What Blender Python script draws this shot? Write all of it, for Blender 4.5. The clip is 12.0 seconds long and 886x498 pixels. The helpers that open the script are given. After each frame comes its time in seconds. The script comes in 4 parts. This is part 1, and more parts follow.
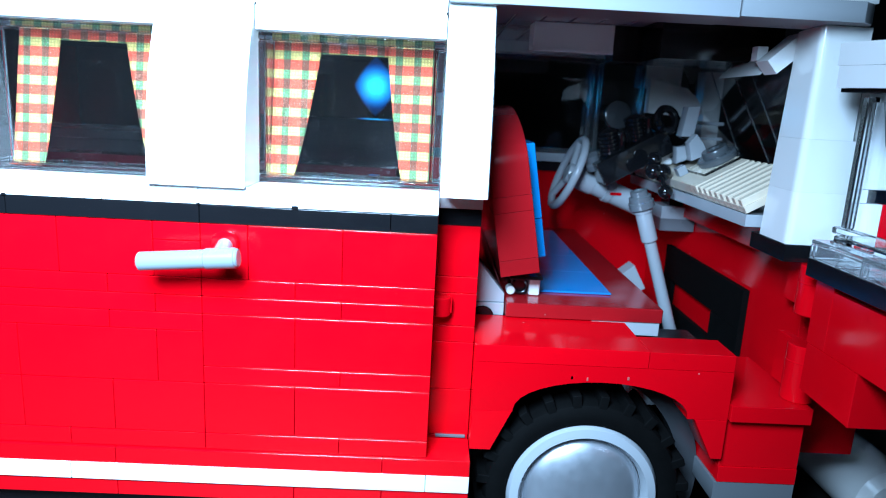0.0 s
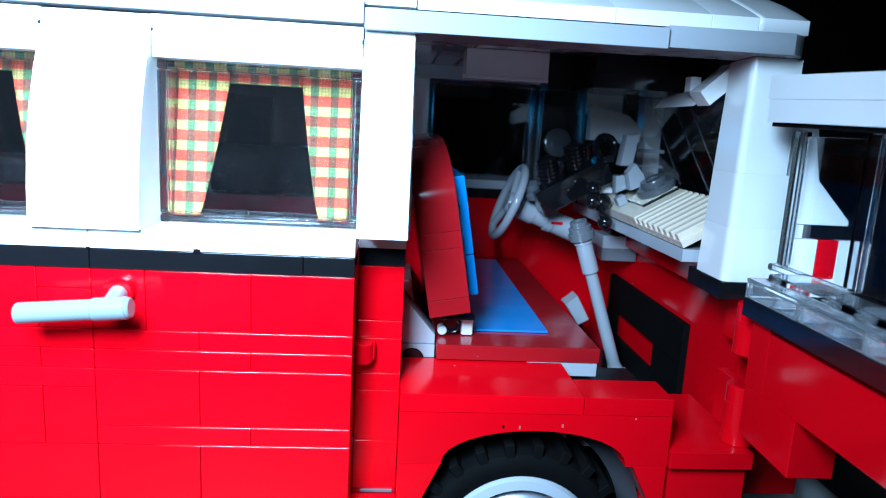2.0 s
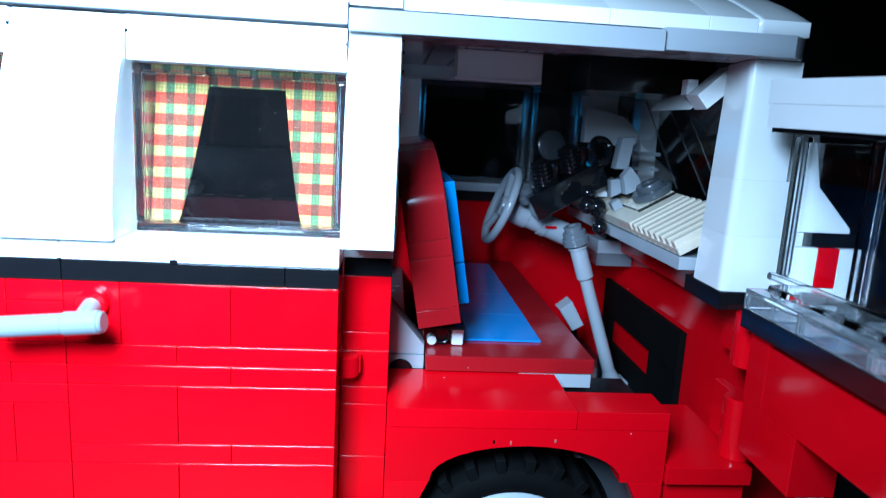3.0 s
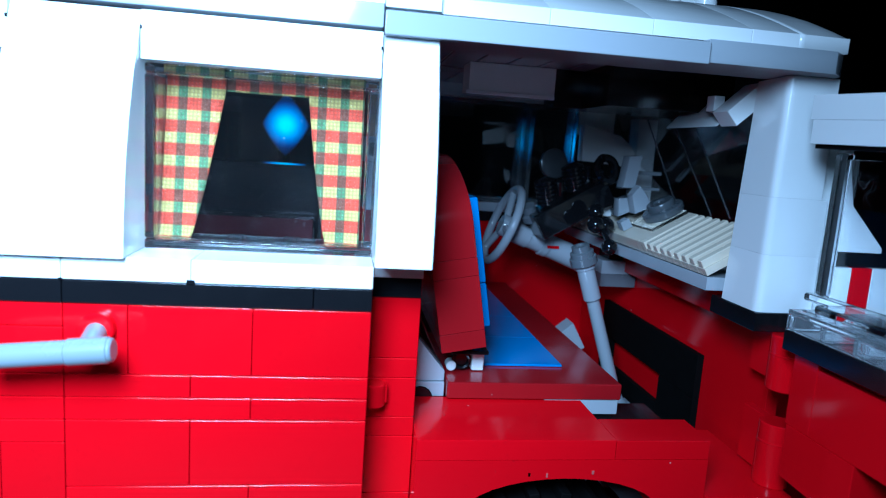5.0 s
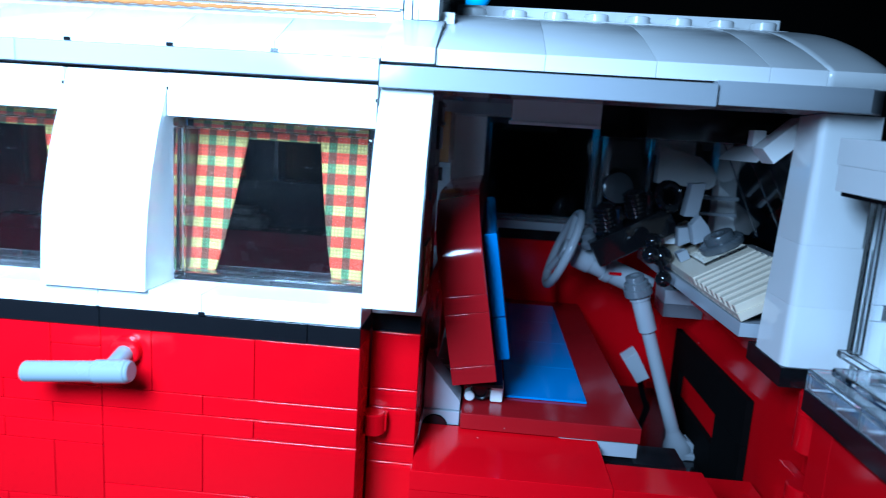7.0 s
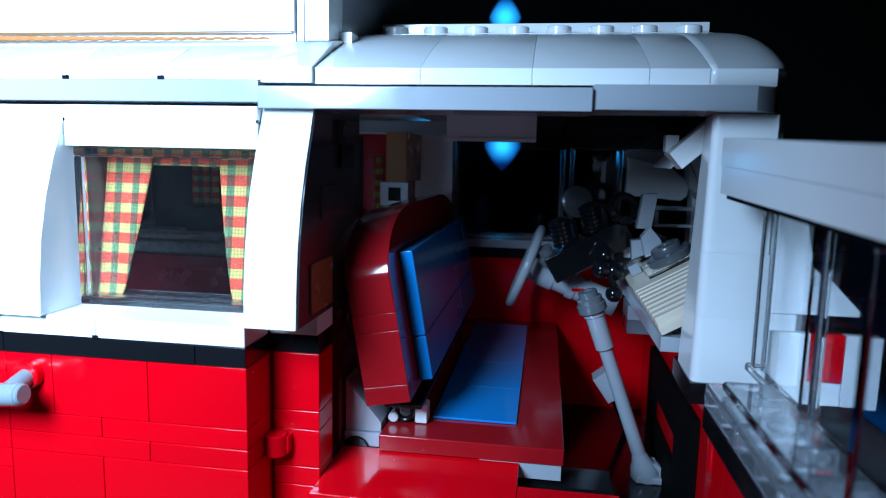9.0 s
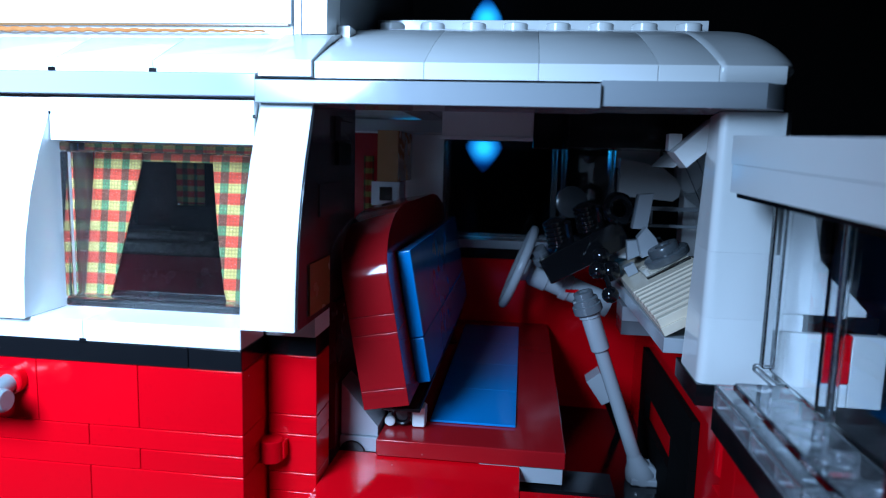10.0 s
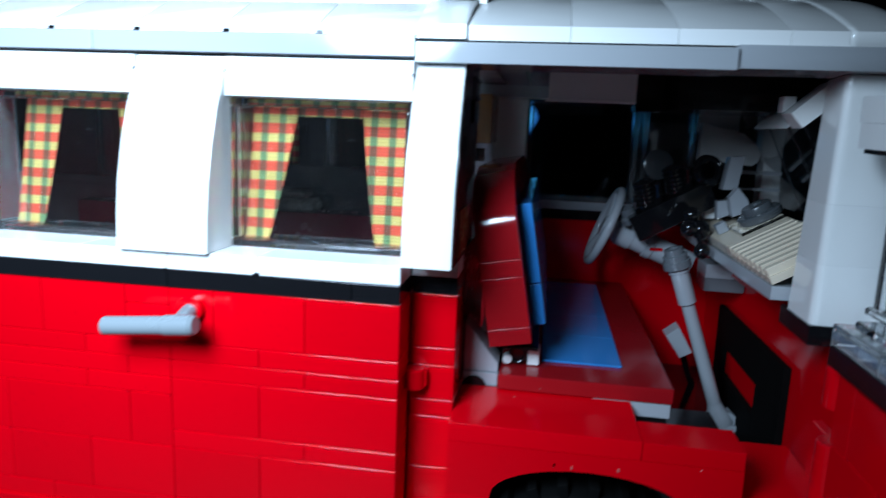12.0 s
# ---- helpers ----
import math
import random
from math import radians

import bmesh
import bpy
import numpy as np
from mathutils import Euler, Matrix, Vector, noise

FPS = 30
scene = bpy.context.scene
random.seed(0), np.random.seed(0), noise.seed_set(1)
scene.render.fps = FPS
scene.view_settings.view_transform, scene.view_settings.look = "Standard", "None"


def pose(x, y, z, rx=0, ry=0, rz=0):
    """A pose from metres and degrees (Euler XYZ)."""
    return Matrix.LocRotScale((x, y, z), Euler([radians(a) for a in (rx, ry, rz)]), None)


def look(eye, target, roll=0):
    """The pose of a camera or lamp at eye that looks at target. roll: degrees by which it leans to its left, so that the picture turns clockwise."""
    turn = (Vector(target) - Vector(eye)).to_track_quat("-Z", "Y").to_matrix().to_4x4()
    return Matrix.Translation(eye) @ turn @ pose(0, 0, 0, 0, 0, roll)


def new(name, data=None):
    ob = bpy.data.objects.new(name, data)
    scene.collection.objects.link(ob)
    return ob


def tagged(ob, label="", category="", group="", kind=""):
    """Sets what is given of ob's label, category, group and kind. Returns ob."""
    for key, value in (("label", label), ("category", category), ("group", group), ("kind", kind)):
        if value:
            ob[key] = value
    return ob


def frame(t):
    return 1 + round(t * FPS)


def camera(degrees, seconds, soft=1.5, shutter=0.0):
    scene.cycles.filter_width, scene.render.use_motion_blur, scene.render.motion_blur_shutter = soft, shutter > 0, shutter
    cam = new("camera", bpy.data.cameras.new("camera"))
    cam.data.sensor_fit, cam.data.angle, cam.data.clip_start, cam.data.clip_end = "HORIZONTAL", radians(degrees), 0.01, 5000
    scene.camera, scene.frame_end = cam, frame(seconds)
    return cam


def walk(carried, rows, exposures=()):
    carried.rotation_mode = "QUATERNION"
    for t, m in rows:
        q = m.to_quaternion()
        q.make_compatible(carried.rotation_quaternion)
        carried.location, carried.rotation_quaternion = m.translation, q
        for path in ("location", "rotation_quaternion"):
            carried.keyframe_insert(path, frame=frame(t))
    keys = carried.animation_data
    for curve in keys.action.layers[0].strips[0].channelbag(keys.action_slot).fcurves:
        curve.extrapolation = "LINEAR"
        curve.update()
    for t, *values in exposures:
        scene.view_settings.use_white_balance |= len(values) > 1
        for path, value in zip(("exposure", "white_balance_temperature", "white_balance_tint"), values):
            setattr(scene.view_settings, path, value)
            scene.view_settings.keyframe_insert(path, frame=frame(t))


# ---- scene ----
cam = camera(67.3, 12.0, 1.05, 0.4)
# a small lens close to its subject: what lies well before or behind the side goes a little soft
cam.data.dof.use_dof, cam.data.dof.focus_distance, cam.data.dof.aperture_fstop = True, 0.122, 34
# seconds, eye in metres, yaw to the left, pitch up, roll
PATH = [
    (0, -0.00140, -0.11044, 0.09427, -1.25, -12.23, 3.03),
    (0.5, -0.00201, -0.10600, 0.09441, -2.50, -12.57, 3.33),
    (1, 0.00199, -0.10404, 0.09609, -4.03, -11.65, 3.04),
    (1.5, 0.00536, -0.10255, 0.09582, -4.49, -11.27, 2.89),
    (2, 0.00536, -0.10236, 0.09706, -4.60, -10.54, 3.13),
    (2.5, 0.00699, -0.09848, 0.09590, -5.33, -10.72, 3.35),
    (3, 0.00695, -0.09822, 0.09823, -4.91, -10.69, 3.17),
    (3.2, 0.00304, -0.09797, 0.10182, -5.38, -11.06, 3.13),
    (5, -0.00471, -0.09025, 0.09587, -8.87, -8.58, 3.92),
    (5.5, -0.00554, -0.09051, 0.09878, -9.04, -8.27, 4.06),
    (6, -0.00299, -0.09403, 0.09672, -8.35, -8.44, 4.64),
    (6.5, 0.00689, -0.09043, 0.10104, -4.92, -7.14, 3.21),
    (7, 0.01715, -0.09353, 0.10462, 3.59, -9.70, 3.63),
    (7.5, 0.03255, -0.09408, 0.10680, 9.02, -8.68, 2.48),
    (7.7, 0.04169, -0.08784, 0.10708, 8.76, -9.46, 1.18),
    (9.3, 0.04246, -0.08962, 0.10388, 8.46, -7.47, 1.26),
    (9.5, 0.04117, -0.08962, 0.10386, 7.63, -7.40, 1.49),
    (10, 0.03859, -0.08755, 0.10345, 6.73, -7.58, 1.56),
    (10.5, 0.03587, -0.09051, 0.10334, 6.35, -6.90, 2.06),
    (11, 0.03503, -0.09317, 0.10419, 7.02, -6.85, 1.97),
    (11.5, 0.03302, -0.09341, 0.10296, 6.95, -7.17, 1.87),
    (12, 0.02158, -0.10084, 0.10058, 8.49, -10.10, 2.29),
]


def stand(x, y, z, yaw, pitch, roll):
    a, b = radians(yaw), radians(pitch)
    way = (-math.sin(a) * math.cos(b), math.cos(a) * math.cos(b), math.sin(b))
    return look((x, y, z), (x + way[0], y + way[1], z + way[2]), roll)


EXPOSURES = [
    (0.0, 0.86, 6350, 14), (3.2, 0.74, 6150, 14), (4.8, 0.2, 5650, 13), (6.4, 0.12, 5600, 13), (7.1, 0.26, 5750, 14), (7.4, 0.42, 7450, 13),
    (7.7, 0.35, 7700, 13), (8.6, 0.14, 6800, 16), (9.3, 0.0, 6050, 19), (11.4, -0.1, 6400, 19), (12.0, -0.28, 7400, 20),
]
walk(cam, [(t, stand(*row)) for t, *row in PATH], EXPOSURES)

# ---- light: a dark room, one round hand lamp in front of the van, added blue panels ----
U, H = 0.001, 72.8


def mm(x, y, z):
    """World place of a point in the van's millimetres; z = 72.8 mm over the table is the lower edge of the black stripe."""
    return Vector((x * U, y * U, (z + H) * U))


world = bpy.data.worlds.new("dark_room")
world.use_nodes = True
world.node_tree.nodes["Background"].inputs[0].default_value = (0.5, 0.7, 1.0, 1)
world.node_tree.nodes["Background"].inputs[1].default_value = 0.004
scene.world = world

lamp_data = bpy.data.lights.new("hand_lamp", "AREA")
lamp_data.shape, lamp_data.size = "DISK", 0.068
lamp_data.energy, lamp_data.color, lamp_data.spread = 0.54, (0.43, 0.71, 1.0), radians(132)
lamp = new("hand_lamp", lamp_data)
lamp.matrix_world = look(mm(-36, -107, 77), mm(-66, 0, 2))
tagged(lamp, "round cool white hand lamp shining on the toy van", "lamp")


# ---- mesh helpers, all in millimetres ----
class Solid:
    def __init__(self):
        self.v, self.f, self.n = [], [], []

    def add(self, vs, fs, ns=None):
        n = len(self.v)
        self.v += [tuple(p) for p in vs]
        self.n += ns or [None] * len(vs)
        self.f += [tuple(n + i for i in f) for f in fs]
        return self

    def box(self, x0, x1, y0, y1, z0, z1, b=0.09):
        """A box with chamfered edges."""
        lo, hi = (x0, y0, z0), (x1, y1, z1)
        b = min(b, *(0.4 * (h - l) for l, h in zip(lo, hi)))
        vs, ns, at = [], [], {}
        for c in range(8):
            s = (c & 1, c >> 1 & 1, c >> 2 & 1)
            for a in range(3):
                at[c, a] = len(vs)
                ns.append(Vector([(1 if s[k] else -1) if k == a else 0 for k in range(3)]))
                vs.append([(hi[k] if s[k] else lo[k]) + (0 if k == a else (-b if s[k] else b)) for k in range(3)])
        fs = [tuple(at[c, k] for k in range(3)) for c in range(8)]
        for a in range(3):
            p, q = 1 << (a + 1) % 3, 1 << (a + 2) % 3
            for side in (0, 1 << a):
                fs.append((at[side, a], at[side | p, a], at[side | p | q, a], at[side | q, a]))
            for base in (0, p, q, p | q):
                k, m = (a + 1) % 3, (a + 2) % 3
                fs.append((at[base, k], at[base | 1 << a, k], at[base | 1 << a, m], at[base, m]))
        return self.add(vs, fs, ns)

    def prism(self, pts, axis, a0, a1, c=0.1):
        """A flat outline drawn out along an axis: x takes (y, z), y takes (x, z), z takes (x, y)."""
        mu, mv = sum(p[0] for p in pts) / len(pts), sum(p[1] for p in pts) / len(pts)
        rings = [(a0, c), (a0 + c, 0), (a1 - c, 0), (a1, c)] if c else [(a0, 0), (a1, 0)]
        vs = []
        for a, inset in rings:
            for u, w in pts:
                d = math.hypot(u - mu, w - mv) or 1
                u2, w2 = u - (u - mu) / d * inset, w - (w - mv) / d * inset
                vs.append({"x": (a, u2, w2), "y": (u2, a, w2), "z": (u2, w2, a)}[axis])
        n, fs = len(pts), []
        for r in range(len(rings) - 1):
            fs += [(r * n + i, r * n + (i + 1) % n, (r + 1) * n + (i + 1) % n, (r + 1) * n + i) for i in range(n)]
        fs += [tuple(range(n)), tuple((len(rings) - 1) * n + i for i in range(n))]
        return self.add(vs, fs)

    def lathe(self, foot, way, profile, n=24):
        """Turns a profile of (radius, height) round the axis that leaves foot along way."""
        foot, way = Vector(foot), Vector(way).normalized()
        side = way.orthogonal().normalized()
        other = way.cross(side)
        vs, fs = [], []
        for r, h in profile:
            for i in range(n):
                a = 2 * math.pi * i / n
                vs.append(foot + way * h + (side * math.cos(a) + other * math.sin(a)) * max(r, 1e-4))
        for k in range(len(profile) - 1):
            fs += [(k * n + i, k * n + (i + 1) % n, (k + 1) * n + (i + 1) % n, (k + 1) * n + i) for i in range(n)]
        if profile[0][0] > 1e-3:
            fs.append(tuple(range(n)))
        if profile[-1][0] > 1e-3:
            fs.append(tuple((len(profile) - 1) * n + i for i in range(n)))
        return self.add(vs, fs)

    def rod(self, p, q, r, n=16, c=0.2):
        p, q = Vector(p), Vector(q)
        d = (q - p).length
        return self.lathe(p, q - p, [(r - c, 0), (r, c), (r, d - c), (r - c, d)], n)

    def ball(self, p, r, n=16):
        k = 8
        return self.lathe(p, (0, 0, 1), [(r * math.sin(math.pi * i / k), -r * math.cos(math.pi * i / k)) for i in range(k + 1)], n)

    def ring(self, centre, way, big, small, n=40, m=12):
        centre, way = Vector(centre), Vector(way).normalized()
        side = way.orthogonal().normalized()
        other = way.cross(side)
        vs, fs = [], []
        for i in range(n):
            a = 2 * math.pi * i / n
            out = side * math.cos(a) + other * math.sin(a)
            for j in range(m):
                b = 2 * math.pi * j / m
                vs.append(centre + out * (big + small * math.cos(b)) + way * small * math.sin(b))
        for i in range(n):
            for j in range(m):
                fs.append((i * m + j, (i + 1) % n * m + j, (i + 1) % n * m + (j + 1) % m, i * m + (j + 1) % m))
        return self.add(vs, fs)

    def tube(self, points, radius, n=8):
        """A bent round cord through points that run along x; radius gives its half thickness at an x."""
        rows = []
        for p in points:
            r = radius(p[0])
            rows.append([(p[0], p[1] + r * math.cos(2 * math.pi * i / n), p[2] + r * math.sin(2 * math.pi * i / n)) for i in range(n + 1)])
        return self.sheet(rows)

    def sheet(self, rows):
        """A grid of points, row by row."""
        n = len(rows[0])
        vs = [p for row in rows for p in row]
        fs = [(r * n + i, r * n + i + 1, (r + 1) * n + i + 1, (r + 1) * n + i) for r in range(len(rows) - 1) for i in range(n - 1)]
        return self.add(vs, fs)

    def moved(self, m):
        self.v = [tuple(m @ Vector(p)) for p in self.v]
        self.n = [n and (m.to_3x3() @ n) for n in self.n]
        return self

    def mesh(self, name, origin, sharp=35):
        me = bpy.data.meshes.new(name)
        me.from_pydata([((x - origin[0]) * U, (y - origin[1]) * U, (z - origin[2]) * U) for x, y, z in self.v], [], self.f)
        bm = bmesh.new()
        bm.from_mesh(me)
        bmesh.ops.recalc_face_normals(bm, faces=bm.faces)
        bm.to_mesh(me)
        bm.free()
        me.polygons.foreach_set("use_smooth", [True] * len(me.polygons))
        if all(self.n):
            me.normals_split_custom_set_from_vertices(self.n)
        else:
            me.set_sharp_from_angle(angle=radians(sharp))
        return me

    def middle(self):
        return tuple((min(p[k] for p in self.v) + max(p[k] for p in self.v)) / 2 for k in range(3))


PLACE = {}


def hang(ob, place, parent):
    """Puts ob at a world place, under its parent."""
    PLACE[ob.name] = place
    if parent:
        ob.parent = parent
        place = place - PLACE[parent.name]
    ob.location = place
    return ob


def thing(name, x, y, z, label, category, group="", kind=""):
    ob = new(name)
    ob.empty_display_size = 0.005
    return tagged(hang(ob, mm(x, y, z), None), label, category, group, kind)


def part(name, solid, material, parent=None, label="", sharp=35):
    o = solid.middle()
    me = solid.mesh(name, o, sharp)
    me.materials.append(material)
    ob = hang(new(name, me), mm(*o), parent)
    return tagged(ob, label) if label else ob


BRICKS = {}
GAP = 0.014


def brick(name, x0, x1, y0, y1, z0, z1, material, parent, label=""):
    """One moulded piece with thin joints round it; pieces of one size share their mesh."""
    size = tuple(round(v, 2) for v in (x1 - x0, y1 - y0, z1 - z0))
    key = (size, material.name)
    if key not in BRICKS:
        s = Solid().box(GAP - size[0] / 2, size[0] / 2 - GAP, -size[1] / 2, size[1] / 2, GAP - size[2] / 2, size[2] / 2 - GAP, 0.17)
        BRICKS[key] = s.mesh(name, (0, 0, 0))
        BRICKS[key].materials.append(material)
    ob = hang(new(name, BRICKS[key]), mm((x0 + x1) / 2, (y0 + y1) / 2, (z0 + z1) / 2), parent)
    return tagged(ob, label) if label else ob


# ---- materials ----
def nodes_of(name):
    m = bpy.data.materials.new(name)
    m.use_nodes = True
    t = m.node_tree
    return m, t, t.nodes["Principled BSDF"], t.nodes.new("ShaderNodeTexCoord").outputs["Object"]


def noise_of(t, coords, scale, detail=2.0):
    n = t.nodes.new("ShaderNodeTexNoise")
    n.inputs["Scale"].default_value, n.inputs["Detail"].default_value = scale, detail
    t.links.new(coords, n.inputs["Vector"])
    return n.outputs["Fac"]


def ramp_of(t, fac, a, b, lo, hi):
    n = t.nodes.new("ShaderNodeMapRange")
    for k, v in zip((1, 2, 3, 4), (a, b, lo, hi)):
        n.inputs[k].default_value = v
    t.links.new(fac, n.inputs[0])
    return n.outputs[0]


def mix_of(t, fac, a, b):
    n = t.nodes.new("ShaderNodeMix")
    n.data_type = "RGBA"
    for socket, v in ((n.inputs[0], fac), (n.inputs[6], a), (n.inputs[7], b)):
        if isinstance(v, (int, float)):
            socket.default_value = v
        elif isinstance(v, tuple):
            socket.default_value = (*v, 1)
        else:
            t.links.new(v, socket)
    return n.outputs[2]


def bump_of(t, bsdf, height, strength, distance):
    n = t.nodes.new("ShaderNodeBump")
    n.inputs["Strength"].default_value, n.inputs["Distance"].default_value = strength, distance
    t.links.new(height, n.inputs["Height"])
    t.links.new(n.outputs[0], bsdf.inputs["Normal"])


def plastic(name, rgb, rough=0.13, scuffs=0.25):
    """Glossy moulded plastic: slight shade from piece to piece, rubbed patches, faint waviness and pale specks."""
    m, t, b, co = nodes_of(name)
    info = t.nodes.new("ShaderNodeObjectInfo")
    shade = ramp_of(t, info.outputs["Random"], 0, 1, 0.0, 1.0)
    base = mix_of(t, shade, tuple(c * 0.93 for c in rgb), tuple(min(c * 1.05, 1) for c in rgb))
    cell = t.nodes.new("ShaderNodeTexVoronoi")
    cell.inputs["Scale"].default_value = 130
    t.links.new(co, cell.inputs["Vector"])
    speck = ramp_of(t, cell.outputs["Distance"], 0.012, 0.03, scuffs, 0.0)
    base = mix_of(t, speck, base, tuple(0.5 * c + 0.4 for c in rgb))
    t.links.new(base, b.inputs["Base Color"])
    t.links.new(ramp_of(t, noise_of(t, co, 160, 3), 0.35, 0.7, rough, rough + 0.09), b.inputs["Roughness"])
    b.inputs["IOR"].default_value = 1.53
    bump_of(t, b, noise_of(t, co, 110, 1), 0.10, 0.0004)
    return m


WHITE = plastic("white_plastic", (0.80, 0.80, 0.78), 0.1, 0.0)
RED = plastic("red_plastic", (0.71, 0.0008, 0.0055), 0.09, 0.7)
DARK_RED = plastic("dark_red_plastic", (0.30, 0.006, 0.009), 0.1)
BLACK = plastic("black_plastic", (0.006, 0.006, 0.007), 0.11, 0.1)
GREY = plastic("light_grey_plastic", (0.36, 0.38, 0.40), 0.07, 0.1)
DARK_GREY = plastic("dark_grey_plastic", (0.13, 0.14, 0.15), 0.2, 0.1)
DIAL_GREY = plastic("dial_grey_plastic", (0.075, 0.085, 0.092), 0.2, 0.1)
HANDLE_GREY = plastic("handle_grey_plastic", (0.185, 0.215, 0.23), 0.2, 0.1)
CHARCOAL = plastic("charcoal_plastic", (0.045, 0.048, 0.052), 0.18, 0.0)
GLOSS = plastic("gloss_black_plastic", (0.006, 0.006, 0.007), 0.03, 0.0)
BLUE = plastic("blue_plastic", (0.003, 0.19, 0.50), 0.12, 0.0)
TAN = plastic("tan_plastic", (0.72, 0.60, 0.46), 0.2, 0.0)
# A darker copy of dark red, with the living space's shade in the colour.
SHADED_DARK_RED = plastic("shaded_dark_red_plastic", (0.075, 0.004, 0.008), 0.2, 0.0)
SCUFF = plastic("scuffed_red_plastic", (0.52, 0.10, 0.09), 0.4)
BROWN = plastic("brown_plastic", (0.30, 0.13, 0.04), 0.2, 0.0)


def make_clear(name="clear_plastic", low=0.0, high=0.05, clear=1.0):
    m, t, b, co = nodes_of(name)
    b.inputs["Base Color"].default_value = (0.96, 0.98, 1.0, 1)
    cell = t.nodes.new("ShaderNodeTexVoronoi")
    cell.inputs["Scale"].default_value = 230
    t.links.new(co, cell.inputs["Vector"])
    away = t.nodes.new("ShaderNodeMath")
    away.operation = "COMPARE"
    away.inputs[1].default_value, away.inputs[2].default_value = 0.5, 0.0011
    t.links.new(noise_of(t, co, 130, 3), away.inputs[0])
    rubbed = t.nodes.new("ShaderNodeMath")
    rubbed.operation = "MULTIPLY"
    t.links.new(away.outputs[0], rubbed.inputs[0])
    t.links.new(ramp_of(t, noise_of(t, co, 95, 2), 0.55, 0.7, 0.0, 0.16), rubbed.inputs[1])
    whole = t.nodes.new("ShaderNodeMath")
    whole.operation = "SUBTRACT"
    t.links.new(ramp_of(t, cell.outputs["Distance"], 0.008, 0.02, 0.5, clear), whole.inputs[0])
    t.links.new(rubbed.outputs[0], whole.inputs[1])
    t.links.new(whole.outputs[0], b.inputs["Transmission Weight"])
    b.inputs["IOR"].default_value = 1.5
    t.links.new(ramp_of(t, noise_of(t, co, 200, 3), 0.4, 0.75, low, high), b.inputs["Roughness"])
    return m


def make_rubber():
    m, t, b, co = nodes_of("black_rubber")
    t.links.new(mix_of(t, noise_of(t, co, 300, 3), (0.0018, 0.0018, 0.0018), (0.004, 0.004, 0.004)), b.inputs["Base Color"])
    b.inputs["Roughness"].default_value = 0.75
    b.inputs["Specular IOR Level"].default_value = 0.05
    bump_of(t, b, noise_of(t, co, 1500, 2), 0.2, 0.0001)
    return m


def make_silver():
    m, t, b, co = nodes_of("silver_paint")
    b.inputs["Base Color"].default_value = (0.60, 0.62, 0.66, 1)
    b.inputs["Metallic"].default_value = 0.85
    t.links.new(ramp_of(t, noise_of(t, co, 400, 3), 0.3, 0.7, 0.36, 0.44), b.inputs["Roughness"])
    bump_of(t, b, noise_of(t, co, 3000, 2), 0.05, 0.00005)
    return m


def make_gingham():
    """Woven check: yellow ground, red stripes across, green stripes down, with a visible weave."""
    m, t, b, co = nodes_of("gingham_fabric")
    split = t.nodes.new("ShaderNodeSeparateXYZ")
    t.links.new(co, split.inputs[0])

    def stripes(socket, size, shift, edge):
        n = t.nodes.new("ShaderNodeMath")
        n.operation = "MULTIPLY_ADD"
        n.inputs[1].default_value, n.inputs[2].default_value = 1000 / size, shift
        t.links.new(socket, n.inputs[0])
        w = t.nodes.new("ShaderNodeMath")
        w.operation = "FRACT"
        t.links.new(n.outputs[0], w.inputs[0])
        p = t.nodes.new("ShaderNodeMath")
        p.operation = "PINGPONG"
        p.inputs[1].default_value = 0.5
        t.links.new(w.outputs[0], p.inputs[0])
        return ramp_of(t, p.outputs[0], edge - 0.02, edge + 0.02, 0.0, 1.0)

    across, down = stripes(split.outputs[2], CHECK, 0.455, 0.23), stripes(split.outputs[0], CHECK, 0.978, 0.305)
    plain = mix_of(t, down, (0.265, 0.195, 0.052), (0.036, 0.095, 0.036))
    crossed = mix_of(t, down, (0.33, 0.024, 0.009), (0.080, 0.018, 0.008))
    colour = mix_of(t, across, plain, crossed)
    wave = t.nodes.new("ShaderNodeTexWave")
    wave.wave_type, wave.bands_direction = "BANDS", "Z"
    wave.inputs["Scale"].default_value = 560
    t.links.new(co, wave.inputs["Vector"])
    wave2 = t.nodes.new("ShaderNodeTexWave")
    wave2.wave_type, wave2.bands_direction = "BANDS", "X"
    wave2.inputs["Scale"].default_value = 560
    t.links.new(co, wave2.inputs["Vector"])
    prod = t.nodes.new("ShaderNodeMath")
    prod.operation = "MULTIPLY"
    t.links.new(wave.outputs["Fac"], prod.inputs[0])
    t.links.new(wave2.outputs["Fac"], prod.inputs[1])
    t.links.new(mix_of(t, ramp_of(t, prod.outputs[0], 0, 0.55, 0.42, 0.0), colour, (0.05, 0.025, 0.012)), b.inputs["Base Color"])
    b.inputs["Roughness"].default_value = 0.85
    b.inputs["Specular IOR Level"].default_value = 0.2
    bump_of(t, b, prod.outputs[0], 0.4, 0.0001)
    return m


def make_matt(name, a, c, scale, rough):
    m, t, b, co = nodes_of(name)
    t.links.new(mix_of(t, noise_of(t, co, scale, 4), a, c), b.inputs["Base Color"])
    b.inputs["Roughness"].default_value = rough
    bump_of(t, b, noise_of(t, co, scale * 9, 3), 0.15, 0.0005)
    return m


